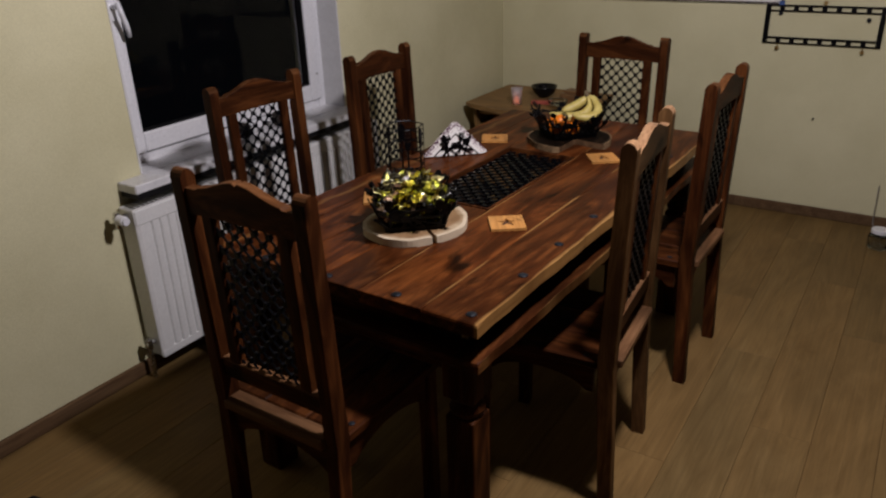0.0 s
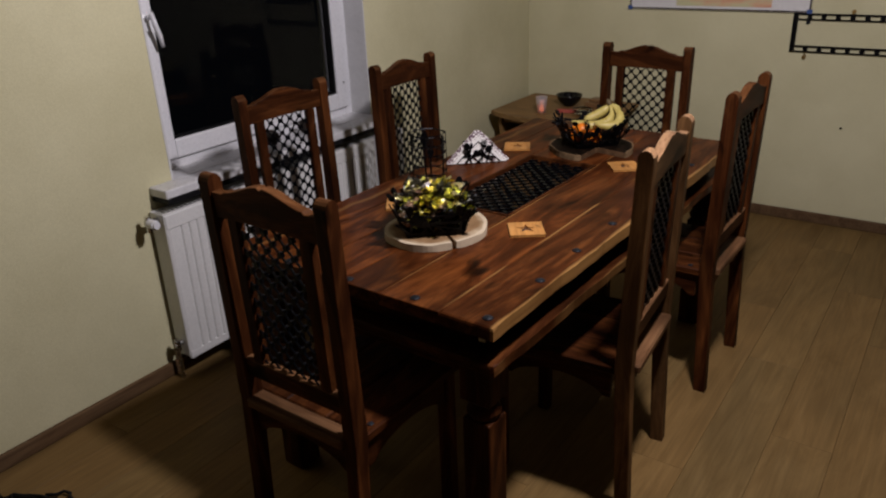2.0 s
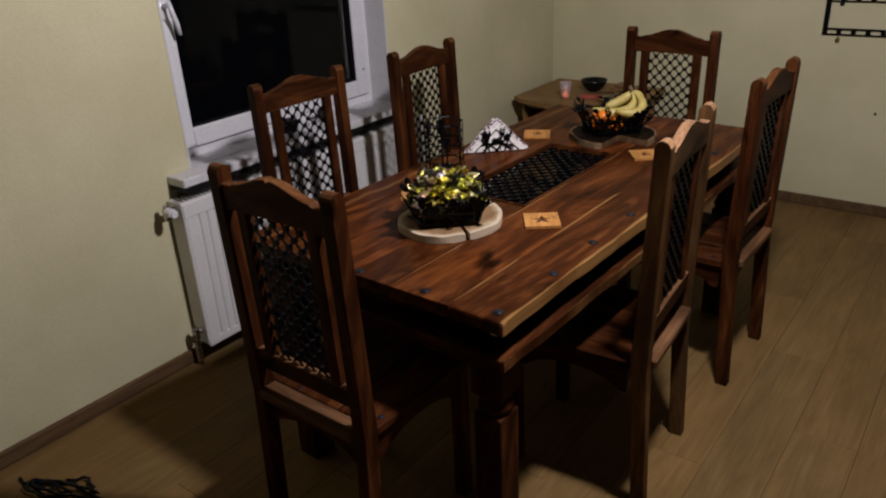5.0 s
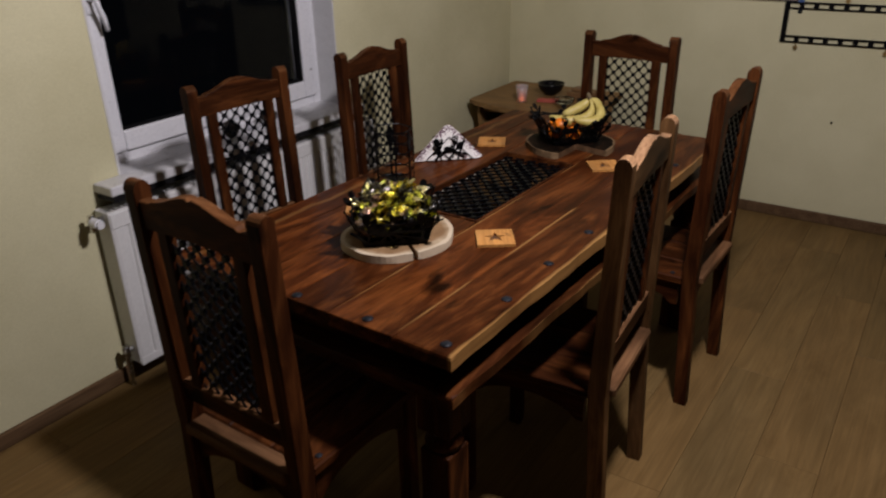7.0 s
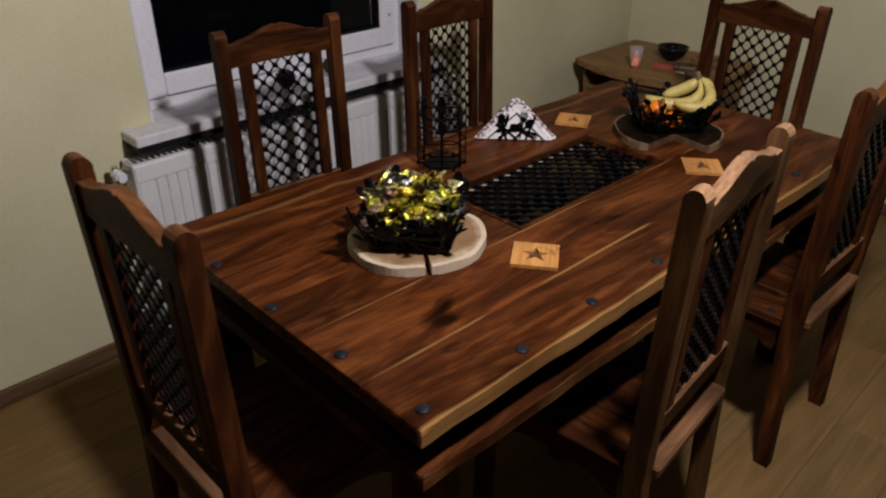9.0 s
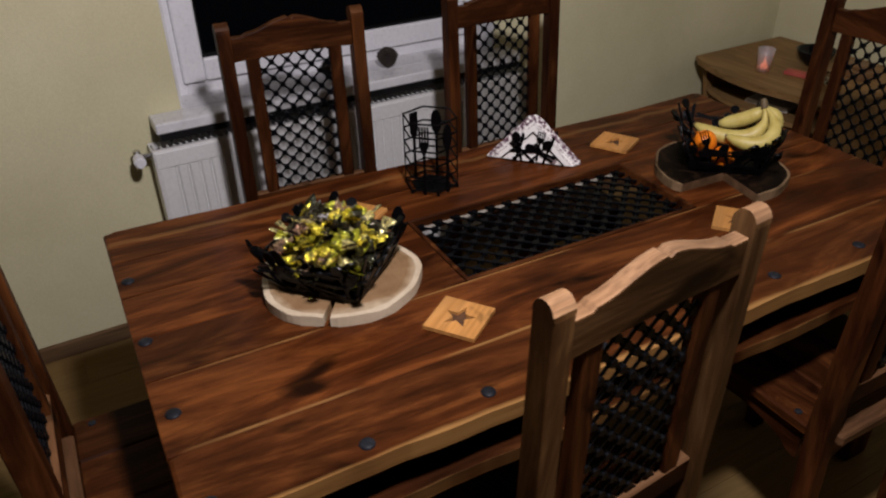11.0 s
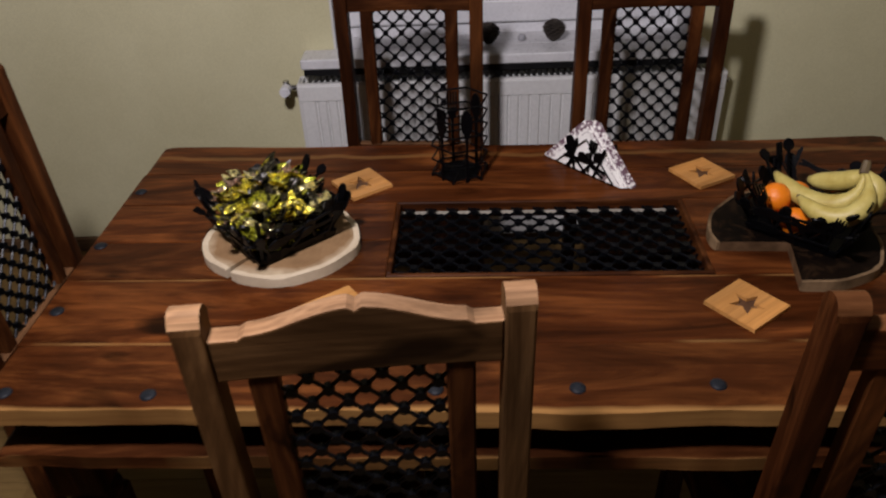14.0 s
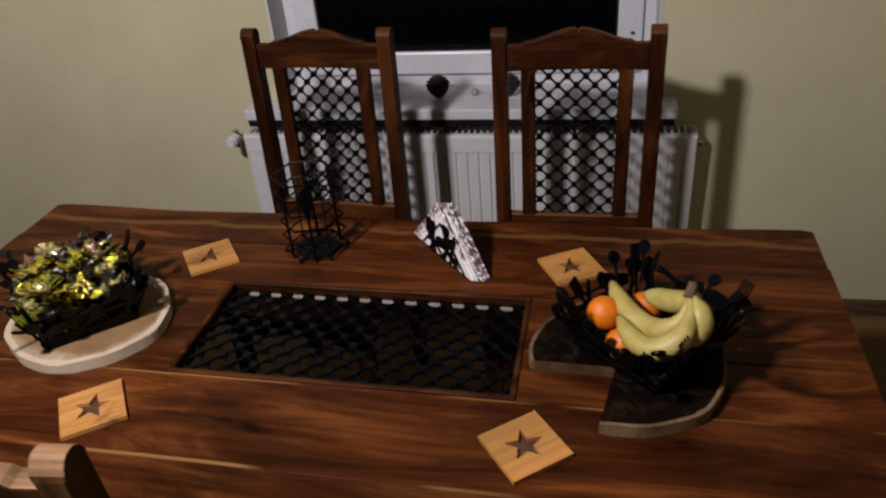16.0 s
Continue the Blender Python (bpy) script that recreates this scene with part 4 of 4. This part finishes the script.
for k in range(9):
    y = -0.0155 + k * 0.0039
    rr = random.Random(40 + k)
    w, h, dx = 0.118 + rr.uniform(-0.007, 0.007), 0.124 + rr.uniform(-0.010, 0.004), rr.uniform(-0.010, 0.010)
    m = pose(dx, y, 0, 90 + rr.uniform(-2, 2))
    pts = [(-w, 0.0), (w, 0.0), (w - 0.004, 0.006), (0.004, h), (-0.004, h), (-w + 0.004, 0.006)]
    part("napkin", Shape().prism(pts, -0.0018, 0.0018, m, bevel=0.0006), NAPKIN, np_)

# ---- tall wire caddy ----
cad = thing("wire_caddy", "tall black wire caddy of stacked hexagonal rings", "caddy", pose(-0.295, 0.786, TZ, 0, 0, -14))


def hexring(z, r, lift=0.0):
    return [(r * math.cos(math.tau * k / 6), r * math.sin(math.tau * k / 6), z + (lift if k % 2 else 0)) for k in range(6)]


part("base_plate", Shape().prism([(0.052 * math.cos(math.tau * k / 6), 0.052 * math.sin(math.tau * k / 6)) for k in range(6)], 0.003, 0.006), IRON, cad)
for k in range(3):
    a = math.tau * k / 6
    part("base_bar", Shape().rod((0.066 * math.cos(a), 0.066 * math.sin(a), 0.006), (-0.066 * math.cos(a), -0.066 * math.sin(a), 0.006), 0.002, 5), IRON, cad)
for k in range(6):
    part("ring", Shape().tube(hexring(0.010 + 0.0348 * k, 0.067), 0.0026, 5, closed=True), IRON, cad)
for k in (1, 4):
    a = math.tau * k / 6
    part("upright", Shape().rod((0.067 * math.cos(a), 0.067 * math.sin(a), 0.0), (0.067 * math.cos(a), 0.067 * math.sin(a), 0.184), 0.0017, 5), IRON, cad)
for a, kind in ((60, "fork"), (120, "spoon"), (240, "spoon"), (300, "fork")):
    m = pose(0, 0, 0, 0, 0, a) @ pose(0, -0.0575, 0.0, 90) @ Matrix.Diagonal((1.1, 1.42, 1.5, 1))
    part(kind, CUTLERY[kind], IRON, cad, at=m)
for k in range(6):
    a = math.tau * k / 6
    part("foot", Shape().ball(0.0045, Matrix.Translation((0.067 * math.cos(a), 0.067 * math.sin(a), 0.0045)), 1), IRON, cad)

# ---- pine cones and a pebble on the sill ----


def cone_mesh():
    s = Shape()
    s.spin([(0.006, 0.0), (0.016, 0.008), (0.020, 0.022), (0.017, 0.038), (0.008, 0.052), (0.002, 0.058)], 10)
    for k in range(70):
        t = k / 70
        z = 0.004 + 0.052 * t
        rad = 0.021 * math.sin(math.pi * min(1.0, 0.18 + 0.80 * t)) ** 0.7
        a = k * 2.39996
        m = pose(0, 0, z, 0, 0, math.degrees(a)) @ pose(rad * 0.75, 0, 0, 0, -38 + 30 * t, 0)
        sz = 0.006 + 0.005 * math.sin(math.pi * t)
        s.prism([(0, -sz * 0.45), (sz * 1.2, -sz * 0.7), (sz * 1.7, 0), (sz * 1.2, sz * 0.7), (0, sz * 0.45)], -0.0012, 0.0014, m)
    return s.mesh("pine_cone", CONE)


CN = cone_mesh()
for x, y, k in ((-1.215, 0.897, 1.22), (-1.225, 1.118, 1.24)):
    tagged(part("pine_cone", CN, CONE, at=pose(x, y, 0.7515, 0, 0, 70 * y) @ Matrix.Scale(k, 4)), "dark open pine cone standing on the white sill", "pine cone", "pine cones")
s = Shape().ball(0.013, level=2)
for v in s.bm.verts:
    v.co *= 1 + 0.25 * noise.noise(v.co * 90)
tagged(part("pebble", s, STONE, at=pose(-1.235, 1.010, 0.763), smooth=True), "small grey pebble on the white sill", "pebble")

# ---- side table in the corner ----
st = thing("side_table", "oak side table with curved front edge and a lower shelf", "side table", pose(-0.795, 2.862, 0))
ST_Z = 0.555


def curved(w, d, bow):
    """Outline with a bowed front (-y) and square back."""
    pts = [(w, d), (-w, d), (-w, -d + bow)]
    pts += [(-w + 2 * w * k / 16, -d + bow - bow * math.sin(math.pi * k / 16) ** 0.8) for k in range(1, 16)]
    return pts + [(w, -d + bow)]


part("top", Shape().prism(curved(0.365, 0.33, 0.10), ST_Z - 0.026, ST_Z, bevel=0.005), SIDE_WOOD, st)
part("front_rail", Shape().box(-0.30, 0.30, -0.185, -0.168, ST_Z - 0.075, ST_Z - 0.027), SIDE_WOOD, st)
part("shelf", Shape().prism(curved(0.30, 0.27, 0.07), 0.40, 0.418, bevel=0.003), SIDE_WOOD, st)
part("lower_shelf", Shape().prism(curved(0.30, 0.27, 0.07), 0.06, 0.08, bevel=0.003), SIDE_WOOD, st)
part("back_panel", Shape().box(-0.30, 0.30, 0.272, 0.285, 0.02, ST_Z - 0.027), SIDE_WOOD, st)
for sx in (-1, 1):
    s = Shape()
    s.prism([(-0.19, FLOOR), (0.285, FLOOR), (0.285, ST_Z - 0.027), (-0.20, ST_Z - 0.027), (-0.215, ST_Z - 0.07), (-0.19, 0.36), (-0.185, 0.2)], -0.011, 0.011, pose(sx * 0.312, 0, 0, 90, 0, 90), bevel=0.002)
    part("side_panel", s, SIDE_WOOD, st)
s = Shape()
for k in range(3):
    s.box(-0.10 + 0.004 * k, 0.10, -0.12, 0.10 - 0.005 * k, 0.418 + 0.006 * k, 0.4235 + 0.006 * k, m=None)
mag = tagged(part("magazine", s, PAPER, at=pose(-0.80, 2.80, 0.0005, 0, 0, 8)), "small pile of pale magazines on the shelf", "magazine")

glass = thing("candle_glass", "pinkish frosted tumbler with a small lit candle inside", "glass", pose(-0.852, 2.708, ST_Z + 0.0006))
g = part("tumbler", Shape().spin([(0.026, 0.0), (0.031, 0.055), (0.035, 0.095), (0.033, 0.095), (0.029, 0.055), (0.0245, 0.008)], 28), FROST, glass, smooth=True)
part("tealight", Shape().spin([(0.017, 0.0086), (0.017, 0.020), (0.012, 0.024), (0.009, 0.032), (0.005, 0.042), (0.001, 0.050)], 16), GLOW, glass, "glowing orange-red candle", smooth=True)
bowl = tagged(part("bowl", Shape().spin([(0.030, 0.0), (0.034, 0.004), (0.058, 0.026), (0.068, 0.05), (0.072, 0.062), (0.068, 0.062), (0.063, 0.048), (0.05, 0.024), (0.02, 0.010), (0.005, 0.009)], 36), BLACK_GLAZE, at=pose(-0.785, 2.945, ST_Z + 0.0006) @ Matrix.Scale(1.12, 4), smooth=True), "glossy black ceramic bowl on the side table", "bowl")
tray = thing("ashtray", "small clear glass ashtray on the side table", "ashtray", pose(-0.63, 2.80, ST_Z + 0.0006))
part("dish", Shape().spin([(0.045, 0.0), (0.056, 0.004), (0.060, 0.026), (0.055, 0.026), (0.046, 0.010), (0.010, 0.009)], 24), CLEAR, tray, smooth=True)
s = Shape().box(-0.06, 0.06, -0.022, 0.022, 0, 0.016, bevel=0.002)
tagged(part("packet", s, RED_PAPER, at=pose(-0.72, 2.775, ST_Z + 0.0006, 0, 0, 15)), "small red and white paper packet", "packet")
s = Shape().box(-0.07, 0.07, -0.05, 0.05, 0, 0.035, bevel=0.006, seg=2)
s.box(-0.05, 0.05, -0.035, 0.035, 0.035, 0.055, bevel=0.006, seg=2)
tagged(part("tin_box", s, mottled("brown_tin", (0.14, 0.07, 0.03), (0.22, 0.12, 0.05), 20, 0.4), at=pose(-0.60, 2.97, ST_Z + 0.0006, 0, 0, -10)), "small brown lidded box on the side table", "box")

# ---- television bracket on the far wall ----
br = thing("wall_bracket", "black slotted television bracket screwed to the wall", "wall bracket", pose(0.673, FY, 1.0125))
BW, BH = 0.272, 0.100


def slotted(length):
    """A rail with a row of slots, in the x-z plane."""
    s = Shape()
    h = 0.017
    s.box(-length, length, -0.016, -0.012, h - 0.007, h).box(-length, length, -0.016, -0.012, -h, -h + 0.007)
    s.box(-length, length, -0.012, 0.0, h - 0.003, h)
    s.box(-length, length, -0.012, 0.0, -h, -h + 0.003)
    n = 8
    step = 2 * length / n
    for k in range(n + 1):
        x = -length + k * step
        w = 0.012
        s.box(max(-length, x - w), min(length, x + w), -0.0158, -0.0122, -h + 0.0068, h - 0.0068)
    return s


rail = slotted(BW).mesh("rail", IRON)
part("rail", rail, IRON, br, at=pose(0, 0, BH - 0.017))
part("rail", rail, IRON, br, at=pose(0, 0, -BH + 0.017))
for sx in (-1, 1):
    part("end_plate", Shape().box(sx * BW - 0.012, sx * BW + 0.012, -0.020, 0.0, -BH, BH, bevel=0.002), IRON, br)
    part("washer", Shape().rod((sx * 0.21, -0.0005, 0.055 - (0.02 if sx > 0 else 0)), (sx * 0.21, -0.012, 0.055 - (0.02 if sx > 0 else 0)), 0.011, 12), STUD, br)
    part("hook_bolt", Shape().rod((sx * 0.205, -0.002, -BH - 0.024), (sx * 0.205, -0.022, -BH - 0.024), 0.010, 10).rod((sx * 0.205, -0.012, -BH - 0.02), (sx * 0.205, -0.012, -BH + 0.004), 0.003, 6), BRASS, br, "dull brass bolt")
part("hook_bolt", Shape().rod((0.0, -0.002, BH + 0.014), (0.0, -0.018, BH + 0.014), 0.010, 10).rod((0, -0.01, BH + 0.01), (0, -0.01, BH - 0.002), 0.003, 6), BRASS, br, "dull brass bolt")

# framed print beside the bracket
pic = thing("framed_print", "pale printed map in a thin silver frame", "picture", pose(-0.03, FY, 1.112))
PWD, PHT = 0.50, 0.70
s = Shape()
for a in ((-PWD, PWD, 0.0, 0.012), (-PWD, PWD, PHT - 0.012, PHT), (-PWD, -PWD + 0.012, 0.012, PHT - 0.012), (PWD - 0.012, PWD, 0.012, PHT - 0.012)):
    s.box(a[0], a[1], -0.014, 0.0, a[2], a[3], bevel=0.002)
part("frame", s, CHROME, pic)
part("sheet", Shape().box(-PWD + 0.012, PWD - 0.012, -0.008, -0.001, 0.012, PHT - 0.012), PAPER, pic)
part("print", Shape().box(-0.22, 0.30, -0.0095, -0.0083, 0.024, PHT - 0.05), POSTER, pic)
for x in (-PWD + 0.006, PWD - 0.006):
    part("corner_cap", Shape().box(x - 0.014, x + 0.014, -0.017, -0.0142, -0.002, 0.02, bevel=0.002), mottled("blue_cap", (0.03, 0.07, 0.2), (0.05, 0.1, 0.28), 20, 0.4), pic)

# nail in the far wall
tagged(part("nail", Shape().rod((0, 0.004, 0), (0, -0.012, 0.001), 0.003, 8).rod((0, -0.012, 0.001), (0, -0.014, 0.001), 0.006, 8), STUD, at=pose(0.705, FY, 0.522)), "small dark nail in the cream wall", "nail")

# clutter on the floor
tagged(part("cable", Shape().tube([(1.085, FY - 0.022, 0.20), (1.088, FY - 0.024, 0.10), (1.09, FY - 0.03, 0.0), (1.10, FY - 0.06, FLOOR + 0.006), (1.13, FY - 0.12, FLOOR + 0.005)], 0.0035, 6), mottled("grey_cable", (0.12, 0.11, 0.09), (0.2, 0.18, 0.15), 20, 0.6), smooth=True), "thin grey cable hanging down the far wall", "cable")
jar = thing("jar", "clear glass jar with a pale lid on the floor", "jar", pose(1.14, 2.90, FLOOR))
part("glass_body", Shape().spin([(0.04, 0.0005), (0.05, 0.006), (0.052, 0.06), (0.040, 0.085), (0.037, 0.085), (0.048, 0.058), (0.046, 0.010), (0.01, 0.006)], 28), CLEAR, jar, smooth=True)
part("lid", Shape().spin([(0.042, 0.0855), (0.042, 0.102), (0.038, 0.105), (0.01, 0.1055)], 24), WHITE_PVC, jar, "pale plastic screw lid")
s = Shape()
for a, (cx, cy, rx, ry, ph) in enumerate(((0.0, 0.0, 0.085, 0.030, 0.4), (0.035, 0.012, 0.060, 0.040, 1.7), (-0.04, -0.012, 0.070, 0.024, 2.9), (0.01, 0.0, 0.11, 0.020, 0.9))):
    s.tube([(cx + rx * math.cos(math.tau * k / 20 + ph) * (1 + 0.25 * math.sin(3 * k + ph)), cy + ry * math.sin(math.tau * k / 20 + ph) * (1 + 0.2 * math.cos(2 * k)), 0.0055 + 0.004 * a + 0.0015 * math.sin(k + ph)) for k in range(20)], 0.0045, 6, closed=True)
s.tube([(0.07, 0.0, 0.006), (0.11, -0.012, 0.005), (0.15, -0.004, 0.005), (0.20, -0.02, 0.005)], 0.0045, 6)
s.tube([(-0.06, 0.0, 0.006), (-0.10, 0.012, 0.005), (-0.13, -0.004, 0.005), (-0.16, 0.010, 0.005)], 0.0045, 6)
tagged(part("coiled_cord", s, RUBBER, at=pose(-0.92, -0.51, FLOOR + 0.0005, 0, 0, 18) @ Matrix.Scale(1.15, 4), smooth=True), "loose tangle of black cord on the floor", "cord")


# ---- floor: laminate planks on a screed ----
floor = structure("floor", Shape().box(WX - 0.3, EX + 0.2, SY - 0.2, FY + 0.2, FLOOR - 0.2, FLOOR - 0.009), SKIRT_WOOD, "oak-look laminate plank floor", "floor")
PW, PL = 0.193, 1.285


def plank_mesh(w, l):
    return Shape().box(-w / 2, w / 2, -l / 2, l / 2, -0.008, 0.0, bevel=0.0009).mesh("plank", LAMINATE)


whole = plank_mesh(PW - 0.0006, PL - 0.0006)
cut = {}
rows_x = int((EX - WX) / PW) + 1
for i in range(rows_x):
    x = WX + PW * (i + 0.5)
    y = SY - PL * ((i * 0.37) % 1.0)
    while y < FY:
        a, b = max(y, SY), min(y + PL, FY)
        if b - a > 0.02 and x + PW / 2 < EX + 0.1:
            key = round(b - a, 3)
            me = whole if abs(key - PL) < 0.002 else cut.setdefault(key, None) or plank_mesh(PW - 0.0006, key - 0.0006)
            cut[key] = me
            part("plank", me, LAMINATE, floor, at=pose(x, (a + b) / 2, FLOOR))
        y += PL
